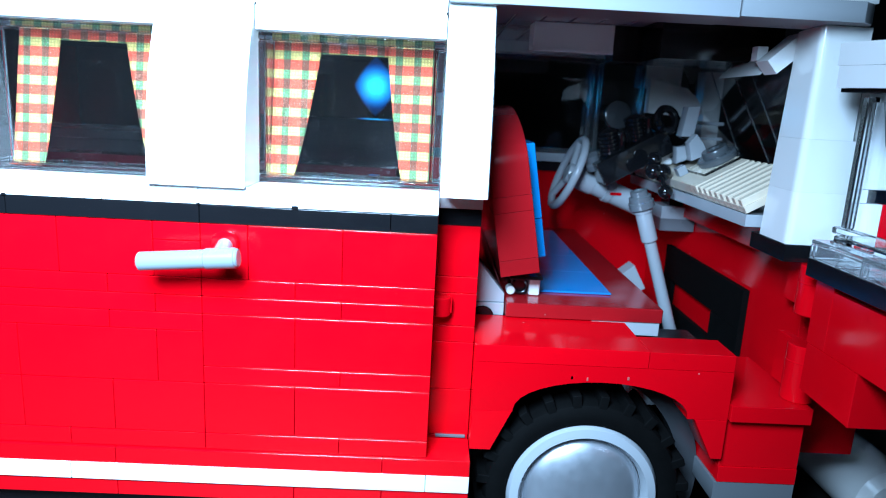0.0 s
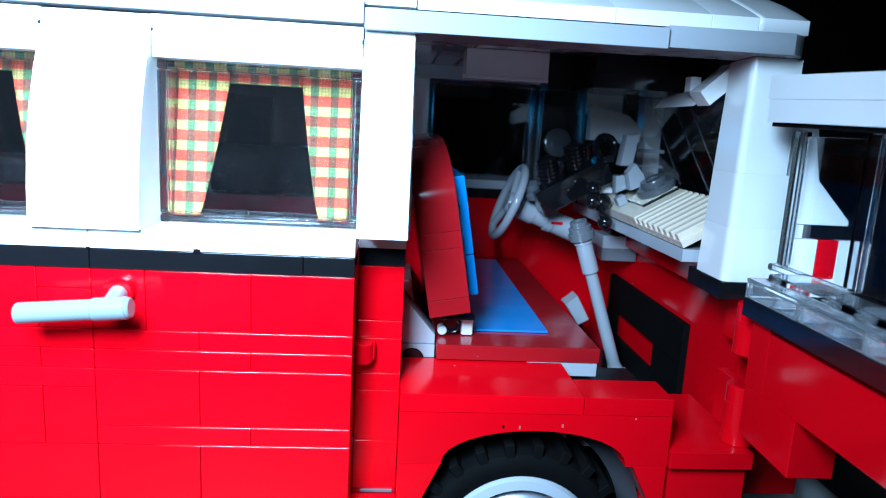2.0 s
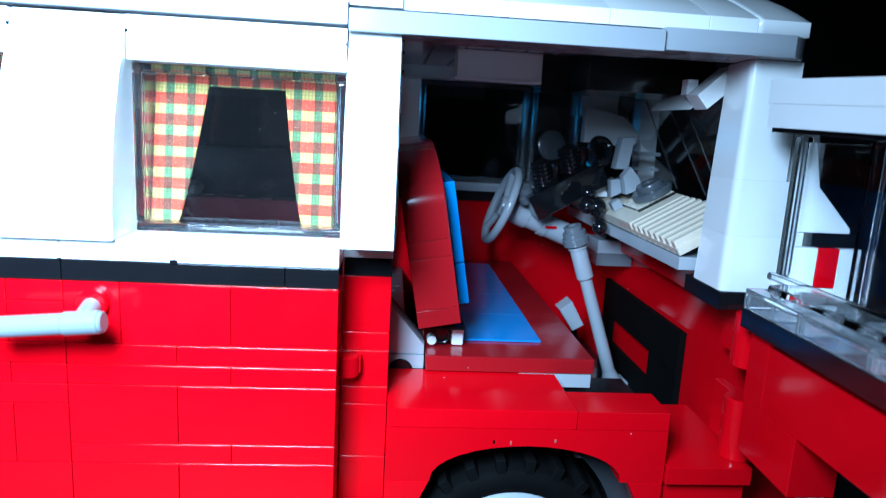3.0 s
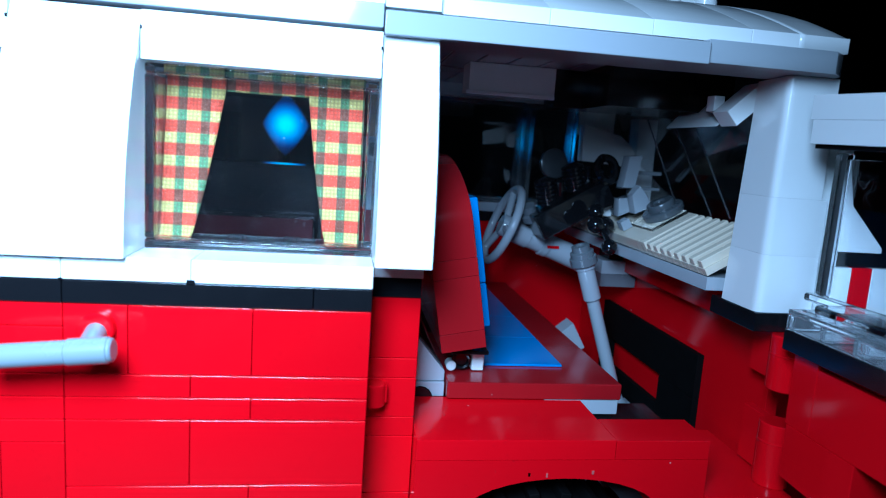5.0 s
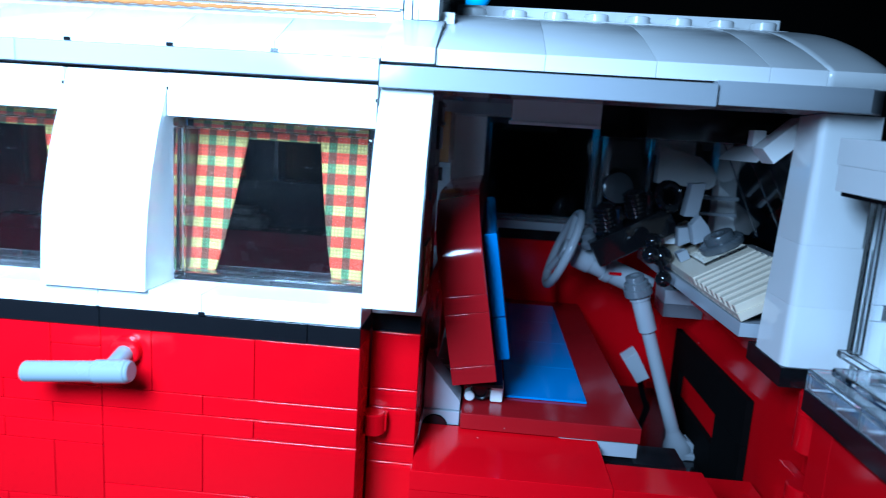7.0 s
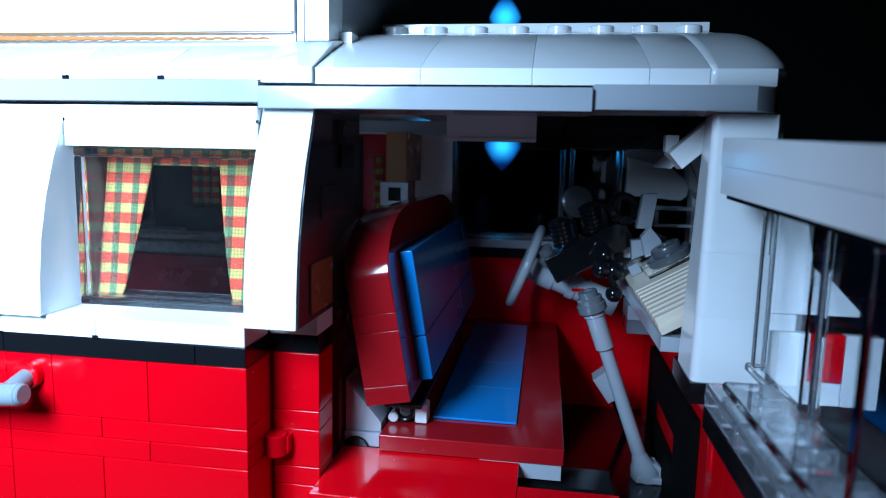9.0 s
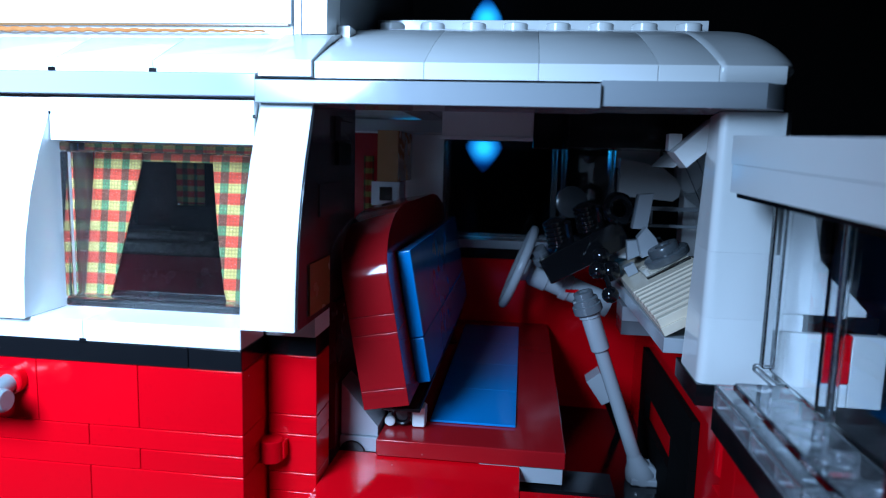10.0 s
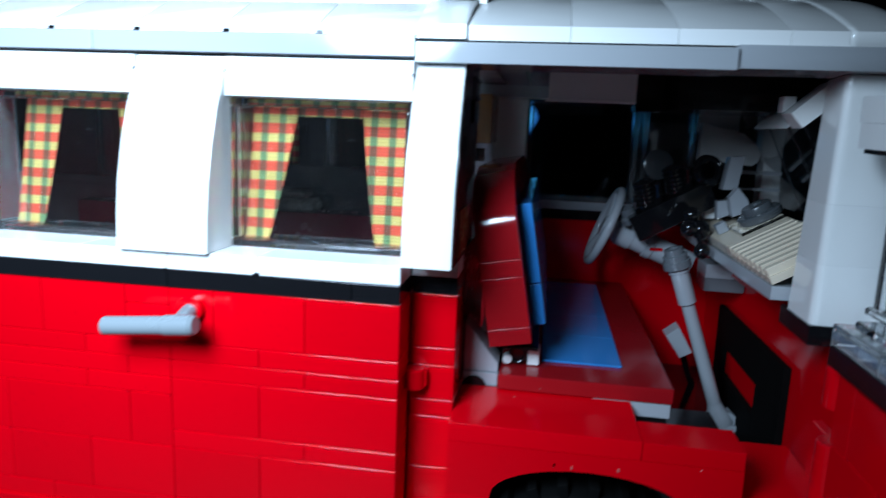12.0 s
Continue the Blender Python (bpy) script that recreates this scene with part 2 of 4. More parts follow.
CHECK = 3.33
RIM = make_clear("clear_rim_plastic", 0.0, 0.05, 0.993)
HAZE = make_clear("rubbed_clear_plastic", 0.0, 0.04, 0.9985)
# a little milkier and rougher than the plain clear plastic
FROST = make_clear("milky_clear_plastic", 0.03, 0.10, 0.97)
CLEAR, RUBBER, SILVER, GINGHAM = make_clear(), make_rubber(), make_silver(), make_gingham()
TABLE = make_matt("dark_table_top", (0.020, 0.018, 0.017), (0.032, 0.028, 0.026), 12, 0.5)
SPECKLED = make_matt("speckled_matt", (0.006, 0.007, 0.006), (0.11, 0.11, 0.10), 700, 0.9)
WALL = make_matt("dark_room_paint", (0.030, 0.028, 0.026), (0.045, 0.04, 0.036), 3, 0.9)
CORD = make_matt("orange_canvas", (0.40, 0.11, 0.02), (0.52, 0.19, 0.05), 900, 0.9)


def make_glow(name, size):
    """Blue lit panel, brighter in its middle, standing in for a blue glow."""
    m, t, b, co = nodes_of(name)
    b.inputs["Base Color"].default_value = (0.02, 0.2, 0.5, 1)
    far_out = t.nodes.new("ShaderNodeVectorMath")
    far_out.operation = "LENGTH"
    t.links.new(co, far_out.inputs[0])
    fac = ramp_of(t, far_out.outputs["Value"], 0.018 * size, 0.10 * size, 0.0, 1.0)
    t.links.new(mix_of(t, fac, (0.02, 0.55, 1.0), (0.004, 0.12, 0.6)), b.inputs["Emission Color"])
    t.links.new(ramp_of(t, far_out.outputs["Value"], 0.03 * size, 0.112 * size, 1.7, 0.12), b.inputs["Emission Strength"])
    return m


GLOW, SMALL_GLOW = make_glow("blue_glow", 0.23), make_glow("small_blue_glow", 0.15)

# ---- the room and the table ----
def setting(name, x0, x1, y0, y1, z0, z1, material, label, category):
    return tagged(part(name, Solid().box(x0, x1, y0, y1, z0, z1, 1), material), label, category, kind="structure")


Z0 = -H
setting("floor", -1500, 1500, -1000, 800, Z0 - 790, Z0 - 740, WALL, "dark floor of the unlit room", "floor")
setting("ceiling", -1500, 1500, -1000, 800, 1600, 1650, WALL, "dark ceiling of the unlit room", "ceiling")
setting("wall_north", -1500, 1500, 800, 850, Z0 - 740, 1600, WALL, "plain dark wall of the unlit room", "wall")
setting("wall_south", -1500, 1500, -1050, -1000, Z0 - 740, 1600, WALL, "plain dark wall of the unlit room", "wall")
setting("wall_east", 1500, 1550, -1000, 800, Z0 - 740, 1600, WALL, "plain dark wall of the unlit room", "wall")
setting("wall_west", -1550, -1500, -1000, 800, Z0 - 740, 1600, WALL, "plain dark wall of the unlit room", "wall")
table = thing("table", 0, 0, Z0 - 740, "dark table that the toy van stands on", "table")
part("tabletop", Solid().box(-450, 450, -450, 480, Z0 - 25, Z0, 2), TABLE, table)
for x in (-420, 420):
    for y in (-420, 450):
        part("leg", Solid().box(x - 20, x + 20, y - 20, y + 20, Z0 - 740, Z0 - 25, 2), TABLE, table)

def rounded_diamond(x, z, a, b):
    """Outline of a diamond with soft corners."""
    pts = []
    for i in range(40):
        c, s = math.cos(2 * math.pi * i / 40), math.sin(2 * math.pi * i / 40)
        r = (abs(c) ** 1.2 + abs(s) ** 1.2) ** (-1 / 1.2)
        pts.append((x + a * r * c, z + b * r * s))
    return pts


# Added panels stand in for two blue glows; the wall fixtures are made up.
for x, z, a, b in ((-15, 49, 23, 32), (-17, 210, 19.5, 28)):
    blue = thing("blue_glow_stand_in", x, 800, z, "added blue glowing panel standing in for a diamond-shaped glow", "light", "blue wall lights")
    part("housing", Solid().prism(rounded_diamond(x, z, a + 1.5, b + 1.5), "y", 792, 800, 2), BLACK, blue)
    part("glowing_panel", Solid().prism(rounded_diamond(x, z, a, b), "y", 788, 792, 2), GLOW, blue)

# ---- the toy camper van, built of moulded pieces ----
van = thing("camper_van", -40, 60, Z0, "red and white brick-built toy camper van with an open door", "toy van")


def group(name, x, y, z, label=""):
    """A part of the van that is itself put together from pieces."""
    ob = new(name)
    ob.empty_display_size = 0.003
    hang(ob, mm(x, y, z), van)
    return tagged(ob, label) if label else ob


BACK, FRONT = -168.0, 74.0

# red lower side: courses of bricks and plates, with the joints as they run
side = group("side_wall", -80, 4, -25, "glossy red brick-built side with thin joints")
RIGHT_ROWS = [
    (0.0, -9.6, (-40, -32, -16, 0)), (-9.6, -12.8, (-40, -24, 0)), (-12.8, -16.0, (-40, -16, 0)), (-16.0, -25.6, (-40, -24, 0)),
    (-25.6, -28.8, (-40, -16, 0)), (-28.8, -38.4, (-40, -24, 0)), (-38.4, -41.6, (-40, -16, 0)),
]
LEFT_ROWS = [
    (0.0, -9.6, (-40,)), (-9.6, -12.8, (-40,)), (-12.8, -16.0, (-40, -48)), (-16.0, -19.2, (-40, -56)), (-19.2, -28.8, (-40, -48)),
    (-28.8, -38.4, (-40, -56)), (-38.4, -41.6, (-40, -64)),
]
for top, low, seams in RIGHT_ROWS:
    for a, b in zip(seams, seams[1:]):
        brick("brick", a, b, 0, 8, low, top, RED, side)
brick("brick", -48, -40, 0, 8, -3.2, 0, RED, side)
brick("brick", -48, -40, 0, 8, -9.6, -3.2, RED, side)
for n, (top, low, seams) in enumerate(LEFT_ROWS):
    x = seams[-1] if n else -48
    if len(seams) > 1:
        brick("brick", seams[1], seams[0], 0, 8, low, top, RED, side)
    while x > BACK:
        w = 24 if x - 32 < BACK else (16, 24, 32)[(n + int(-x / 8)) % 3]
        brick("brick", max(x - w, BACK), x, 0, 8, low, top, RED, side)
        x -= w
part("inner_wall", Solid().box(BACK, -0.3, 8.05, 15.8, -50, 0), RED, side)

stripe = group("side_stripe", -80, 4, -46, "white stripe between red strips along the side")
for z1, z0, material, seams, y in (
    (-41.6, -44.8, RED, (8, -8, -56, -104, -152, BACK), -0.6), (-44.8, -48.0, WHITE, (8, 0, -64, -128, BACK), -0.9), (-48.0, -51.2, RED, (8, -8, -24, -56, -104, BACK), -0.4),
):
    for b, a in zip(seams, seams[1:]):
        brick("plate", a, b, y, 8, z0, z1, material, stripe)
part("underside", Solid().box(BACK + 1, 7, 3, 117, -56, -51.3), BLACK, stripe)

belt = group("black_belt", -80, 4, 1.6, "black belt line under the windows")
for b, a in ((0, -8), (-8, -40), (-40, -72), (-72, -104), (-104, -136), (-136, BACK)):
    brick("plate", a, b, -0.25, 8, 0, 3.2, BLACK, belt)
sill = group("window_sill", -80, 4, 4.8, "white ledge under the side windows")
for b, a in ((0, -24), (-24, -40), (-40, -56), (-56, -88), (-88, -120), (-120, BACK)):
    brick("tile", a, b, -0.4, 8, 3.2, 6.4, WHITE, sill)
for x, w in ((-24, 0.55), (-40, 0.3), (-72, 0.4)):
    part("notch", Solid().box(x - w, x + w, -0.47, 0.2, 3.1, 3.1 + 1.1 * w, 0.05), BLACK, sill)
part("sill_core", Solid().box(BACK, -0.2, 8.05, 15.5, 0, 3.4), BLACK, sill)

# recessed door post between side and cab
post = group("door_post", 4, 12, -20, "recessed red post beside the open cab door")
for z1, z0, material in ((3.2, 0, BLACK), (0, -9.6, RED), (-9.6, -12.8, RED), (-12.8, -19.2, RED), (-19.2, -22.4, RED), (-22.4, -32, RED), (-32, -41.6, RED)):
    brick("brick", 0.1, 8, 9.2, 16, z0, z1, material, post)
part("cap", Solid().box(0.1, 8, 8.4, 16, 3.25, 6.4), WHITE, post, "white plate")
part("clip", Solid().rod((1.2, 7.6, -13), (1.2, 7.6, -16.6), 1.9).box(0.6, 3.4, 7.4, 9.3, -16.2, -13.4), RED, post, "small red round clip")
# Grey bar drawn for light caught in the joint at the post's foot.
part("light_bar", Solid().box(1.6, 7.4, 8.7, 9.1, -41.9, -41.3), DARK_GREY, post)
brick("brick", 0.1, 8, 9.2, 16, -51, -41.6, RED, post)

# pillars, headers and windows of the near side
uppers = group("upper_side", -80, 8, 22, "white upper side with curved pillars")
LEAN = [(6.4, -1.6), (12, -1.3), (18, -0.6), (24, 0.7), (30, 2.8), (34.5, 4.8), (38.4, 6.4)]


def pillar(x0, x1, first, last):
    """A post whose face leans in towards the roof."""
    pts = [(y + first, z) for z, y in LEAN]
    return Solid().prism(pts + [(last, 38.4), (last, 6.4)], "x", x0 + 0.05, x1 - 0.05)


part("pillar", pillar(0, 8, 0.8, 15), WHITE, uppers)
for x in (-48, -96, -144):
    part("pillar", pillar(x, x + 16, 0, 9), WHITE, uppers)
part("pillar", pillar(BACK, -160, 0, 15), WHITE, uppers)
for x in (-32, -80, -128):
    part("header", Solid().box(x + 0.1, x + 31.9, 5.4, 15, 32.1, 38.4), WHITE, uppers)
for x in (-32, 0, -80, -48):
    part("notch", Solid().box(x - 0.35 if x in (0, -48) else x, x if x in (0, -48) else x + 0.35, 5.3, 6, 35.9, 36.4, 0.05), BLACK, uppers)
part("rear_header", Solid().box(-159.9, -144.1, 5.4, 15, 6.5, 38.4), WHITE, uppers)


def window(x0, x1, y, z0, z1, name="window", clear=CLEAR):
    """A clear moulded window: a frame of thin bars with a shelf-like rim, and a pane set in it."""
    w = group(name, (x0 + x1) / 2, y, (z0 + z1) / 2, "clear plastic window")
    f = Solid()
    f.box(x0 + 0.1, x0 + 1.5, y, y + 7.6, z0 + 1.5, z1 - 1.5, 0.25).box(x1 - 1.5, x1 - 0.1, y, y + 7.6, z0 + 1.5, z1 - 1.5, 0.25)
    f.box(x0 + 0.1, x1 - 0.1, y, y + 7.6, z0 + 0.05, z0 + 1.45, 0.25).box(x0 + 0.1, x1 - 0.1, y, y + 7.6, z1 - 1.45, z1 - 0.05, 0.25)
    part("frame", f, RIM if clear is CLEAR else clear, w).visible_shadow = False
    p = part("pane", Solid().box(x0 + 1.6, x1 - 1.6, y + 0.6, y + 1.5, z0 + 1.5, z1 - 1.5, 0.05), HAZE if clear is CLEAR else CLEAR, w)
    p.visible_shadow = False
    for k in range(4):
        s = part("stud_hollow", Solid().lathe((x0 + 4 + 8 * k, y + 5, z0 + 1.45), (0, 0, 1), [(1.3, 0), (1.3, 0.35), (0.7, 0.35), (0.7, 0.05)], 14), CLEAR, w)
        s.visible_shadow = False
    return w


for x in (-32, -80, -128):
    window(x, x + 32, 7.0, 6.4, 32.0)


def curtain(x0, depth=10.6, shift=0.0, cut=(5.4, 4.3, 25.2, 3.5)):
    """A check curtain with a wide keyhole opening, leaning a little in its window; cut gives the opening's foot and slant on either side."""
    zs = [7.2 + 26.0 * i / 52 for i in range(53)]
    s, cols = Solid(), []

    def sag(x, z):
        return depth + (z - 7.2) * 0.16 + 0.35 * math.sin((x - x0) * 0.55) * (1 - (z - 7) / 40)

    for z in zs:
        row = []
        k = min(max((z - 7.2) / 21.8, 0), 1)
        edge = x0 + 0.6 + shift + 0.8 * k
        left = x0 + shift + cut[0] + cut[1] * k ** 0.75
        right = x0 + shift + cut[2] - cut[3] * k ** 0.7
        rim = min(x0 + shift + 30, x0 + 31)
        for side_xs in ([edge + (left - edge) * i / 8 for i in range(9)], [left + (right - left) * i / 12 for i in range(13)], [right + (rim - right) * i / 8 for i in range(9)]):
            row.append(side_xs)
        cols.append((z, row))
    for n in (0, 2):
        s.sheet([[(x, sag(x, z), z) for x in row[n]] for z, row in cols])
    s.sheet([[(x, sag(x, z), z) for x in row[1]] for z, row in cols if z >= 28.8])
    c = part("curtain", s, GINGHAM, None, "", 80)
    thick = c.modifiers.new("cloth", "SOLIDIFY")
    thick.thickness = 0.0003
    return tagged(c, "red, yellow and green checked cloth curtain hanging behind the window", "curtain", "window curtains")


curtain(-32)
curtain(-80, 10.6, 2.7, (6.4, 2.3, 25.6, 5.1))
curtain(-128, 10.6, 1.0)

# door handle on the side
handle = part("door_handle", Solid().rod((-47.8, -6.0, -5.6), (-31.8, -6.0, -4.25), 1.55, 20).rod((-37.2, -6.0, -4.7), (-32.2, -6.0, -4.28), 1.72, 20).rod((-35.6, 0.2, -3.2), (-35.0, -5.4, -4.3), 1.4), HANDLE_GREY, van, "light grey bar door handle")
part("handle_base", Solid().rod((-35.6, 0.1, -3.2), (-35.6, -1.5, -3.2), 2.3, 20), RED, van)

# roof edge, roof slopes, pop-up roof
roof = group("roof", -40, 40, 46, "white roof with a grey edge strip")
for b, a in ((-0.1, -56), (-56, -112), (-112, BACK)):
    brick("edge_strip", a, b, 5.9, 16, 39.0, 42.3, GREY, roof)
brick("edge_strip", 0, 48.4, 5.2, 16, 38.1, 41.4, GREY, roof)
part("edge_strip", Solid().prism([(48.45, 6.0), (69.8, 6.0), (72.5, 8.2), (74.6, 12.5), (75.4, 18), (48.02, 18)], "z", 38.5, 41.9), GREY, roof)
for k in range(11):
    b = -16 * k
    a = max(b - 16, BACK)
    part("slope", Solid().prism([(6.6, 42.4), (6.6, 44.0), (16.6, 49.0), (20, 49.0), (20, 42.4)], "x", a + 0.06, b - 0.06), WHITE, roof)
    if k:
        part("notch", Solid().box(b - 0.6, b + 0.6, 6.45, 7.4, 42.36, 42.95, 0.05), BLACK, roof)
part("slope", Solid().prism([(6.4, 42.0), (6.4, 44.2), (17, 49.6), (24, 51.0), (24, 42.0)], "x", 0.06, 7.94), WHITE, roof)


CURVE = [(7.4, 41.9)] + [(7.4 + 34.6 * i / 14, 44.2 + 10.6 * (1 - (1 - i / 14) ** 1.5)) for i in range(15)]
FARSIDE = [(120 - y, z) for y, z in reversed(CURVE)]
for a, b in ((8, 24), (24, 40), (40, 56), (56, 64)):
    part("curved_slope", Solid().prism(CURVE + [(42, 53), (16, 43)], "x", a + 0.03, b - 0.03, 0.08), WHITE, roof)
    part("curved_slope", Solid().prism(FARSIDE + [(104, 43), (78, 53)], "x", a + 0.05, b - 0.05, 0.15), WHITE, roof)
nose = Solid()
rows = []
for i in range(15):
    u = math.sin(math.pi / 2 * i / 14)
    k = max(1 - u ** 7, 0) ** 0.5
    rows.append([(64.05 + (8.5 + 2.2 * (1 - math.exp((7.4 - y) / 4)) + 6.2 * (1 - ((60 - y) / 52.6) ** 2)) * u, y, 44.2 + (z - 44.2) * k if z > 44.2 else z) for y, z in CURVE + FARSIDE])
nose.sheet(rows)
c = part("roof_nose", nose, WHITE, roof, "", 50)
c.modifiers.new("shell", "SOLIDIFY").thickness = 0.0015
part("roof_deck", Solid().box(8, 64, 42.1, 77.9, 52.0, 55.3), WHITE, roof)
for a in (8, 40):
    p = Solid().box(a + 0.05, a + 31.6, 42.4, 52, 54.2, 55.25)
    part("upstand", Solid().box(a + 0.05, a + 32.25, 48.5, 50, 55.3, 58.3), WHITE, roof)
    part("stud_plate", p, WHITE, roof)
    for k in range(4):
        part("stud", Solid().lathe((a + 3.8 + 8 * k, 45.0, 55.2), (0, 0, 1), [(2.4, 0), (2.4, 1.45), (2.25, 1.6)], 20), WHITE, roof)
part("far_edge", Solid().box(BACK, 73, 104, 114, 38.5, 42), GREY, roof)
part("rear_deck", Solid().box(BACK, 7.9, 20.1, 114, 42.4, 48.8), WHITE, roof)

pop = group("pop_up_roof", -60, 60, 70, "raised white pop-up roof with a canvas skirt")
part("wall", Solid().box(-150, 1.4, 16.6, 18.6, 51.2, 96), WHITE, pop)
part("corner_post", Solid().box(1.5, 2.8, 17.4, 19.4, 49.7, 96).box(3.0, 3.9, 17.0, 19.4, 49.7, 96), GREY, pop)
part("corner_post", Solid().box(4.0, 7.2, 16.6, 24, 49.7, 96), WHITE, pop)
part("end_wall", Solid().box(5.5, 7.2, 24.1, 96, 49.7, 96), GREY, pop)
part("end_block", Solid().box(7.25, 9.4, 22, 26, 49.5, 52), WHITE, pop)
part("top", Solid().box(-150, 7.2, 16.6, 104, 96.1, 100), WHITE, pop)
part("far_wall", Solid().box(-150, 5, 101, 104, 49, 96), WHITE, pop)
part("rear_wall", Solid().box(-150, -148, 18.7, 101, 49, 96), WHITE, pop)
part("hem_backing", Solid().box(-150, 1.4, 17.3, 18.5, 49.05, 51.1), WHITE, pop)
cord = Solid().tube([(-130 + k * 0.65, 15.9 + 0.12 * (k % 2), 49.9 + 0.8 * (abs(-130 + k * 0.65) / 130) ** 1.5 + 0.12 * ((k // 2) % 2)) for k in range(197)], lambda x: 0.15 + 0.33 * min(max(-x / 60, 0), 1))
part("canvas_edge", Solid().box(-150, 1.0, 16.5, 16.9, 50.86, 51.14, 0.05), BROWN, pop, "brown edge of the canvas")
part("canvas_hem", cord, CORD, pop, "stitched orange canvas hem")

# ---- front end: pillar, scuttle, fender, wheel ----
front = group("front_corner", 68, 14, 10, "white windscreen pillar over a red front corner")
ZS = (-0.65, 9.2, 18.8, 38.4)
for z0, z1 in zip(ZS, ZS[1:]):
    post_brick = Solid().prism([(65, 12.0), (65, 11.3), (65.12, 10.86), (65.36, 10.5), (65.7, 10.28), (66.2, 10.2), (66.9, 10.2), (75.2 - (z0 > 15) * 1.2, 10.2), (76.2 - (z0 > 15) * 0.9, 12), (76, 22), (66, 21.6), (65.1, 20.8)], "z", z0 + 0.01, z1 - 0.01, 0)
    # the inner face leans forward towards the roof
    post_brick.v = [(x + max(76 - x, 0) / 11 * (z + 0.7) / 39 * (0.4 + 1.2 * min(max((y - 10) / 11, 0), 1)), y, z) for x, y, z in post_brick.v]
    part("pillar_brick", post_brick, WHITE, front)
part("pillar_foot", Solid().prism([(64.8, 9.8), (76, 9.8), (76, 24), (65, 24), (64.8, 17)], "z", -3.9, -0.7), BLACK, front)
part("step", Solid().box(56.3, 71.6, 3.4, 30, -33.6, -30.4), RED, front)
part("lower_block", Solid().box(56.2, 71.5, 5.2, 24, -43.6, -33.7).box(56.2, 71.5, 5.0, 24, -46.9, -43.65), RED, front)
part("sill_plate", Solid().prism([(55.8, 5.2), (71.5, 5.2), (71.5, 24), (55.8, 24)], "z", -51, -47), DARK_GREY, front)
part("bumper_end", Solid().rod((106, 22, -62), (106, 100, -62), 8.2, 32, 2.0), WHITE, front, "rounded white bumper end")
part("bumper", Solid().box(76.1, 92, 20, 100, -48, -33.1), RED, front)
for z0, z1 in ((-13.4, -4.0), (-30.35, -19.2)):
    part("hinge", Solid().rod((70.6, 8.2, z0), (70.6, 8.2, z1), 2.9, 28).box(70.6, 72.4, 8.4, 18, z0 + 0.5, z1 - 0.5), RED, front)
    part("hinge_ring", Solid().rod((70.6, 8.2, z1 - 3.5), (70.6, 8.2, z1 - 3.1), 2.98, 28, 0.1), RED, front)

fender = group("fender", 32, 10, -28, "red wheel arch over the front wheel")
part("arch_top", Solid().box(8.05, 39.95, 4, 22, -24, -20.75), RED, fender)
part("arch_top", Solid().box(40.05, 56, 4, 12.6, -24, -20.8), RED, fender)
cut = [(48.4 - 16.4 + 16.4 * math.cos(math.pi * i / 16), -33.6 + 6.1 * math.sin(math.pi * i / 16) + 0.4) for i in range(17)]
part("arch", Solid().prism([(8.05, -24.05), (8.05, -33.6), (15.6, -33.6)] + list(reversed(cut)) + [(48.4, -33.6), (56, -33.6), (56, -24.05)], "y", 4, 12, 0), RED, fender)
part("arch_foot", Solid().prism([(8.05, -33.65), (15.5, -33.65), (11.9, -41.6), (8.05, -41.6)], "y", 4, 12), RED, fender)
part("arch_foot", Solid().prism([(56, -33.65), (49.8, -33.65), (53.9, -41.6), (56, -41.6)], "y", 4, 12), RED, fender)
part("inner_arch", Solid().prism([(8.1, -24.1), (8.1, -52), (11, -52)] + [(32 - 23 * math.cos(math.pi * i / 12), -50 + 22.5 * math.sin(math.pi * i / 12)) for i in range(13)] + [(56, -52), (56, -24.1)], "y", 20.2, 28, 0), BLACK, fender)
part("speck", Solid().box(25.9, 26.25, 3.9, 4.2, -26.7, -26.1, 0.05), SCUFF, fender)
part("speck", Solid().box(28.8, 29.1, 3.88, 4.2, -26.9, -26.2, 0.05), SCUFF, fender)
part("speck", Solid().box(36.3, 36.7, 3.88, 4.2, -26.4, -25.8, 0.05), SCUFF, fender)
guard = [(30.6 + r * math.cos(math.radians(a)), -51.4 + r * math.sin(math.radians(a))) for r, turn in ((21.9, range(-16, 66, 6)), (26.0, range(62, -17, -6))) for a in turn]
part("mudguard", Solid().prism(guard, "y", 15.0, 20.0, 0), CHARCOAL, fender, "grey curved mudguard behind the tyre")
part("chassis", Solid().box(-160, 72, 30, 90, -52, -46), BLACK, fender)


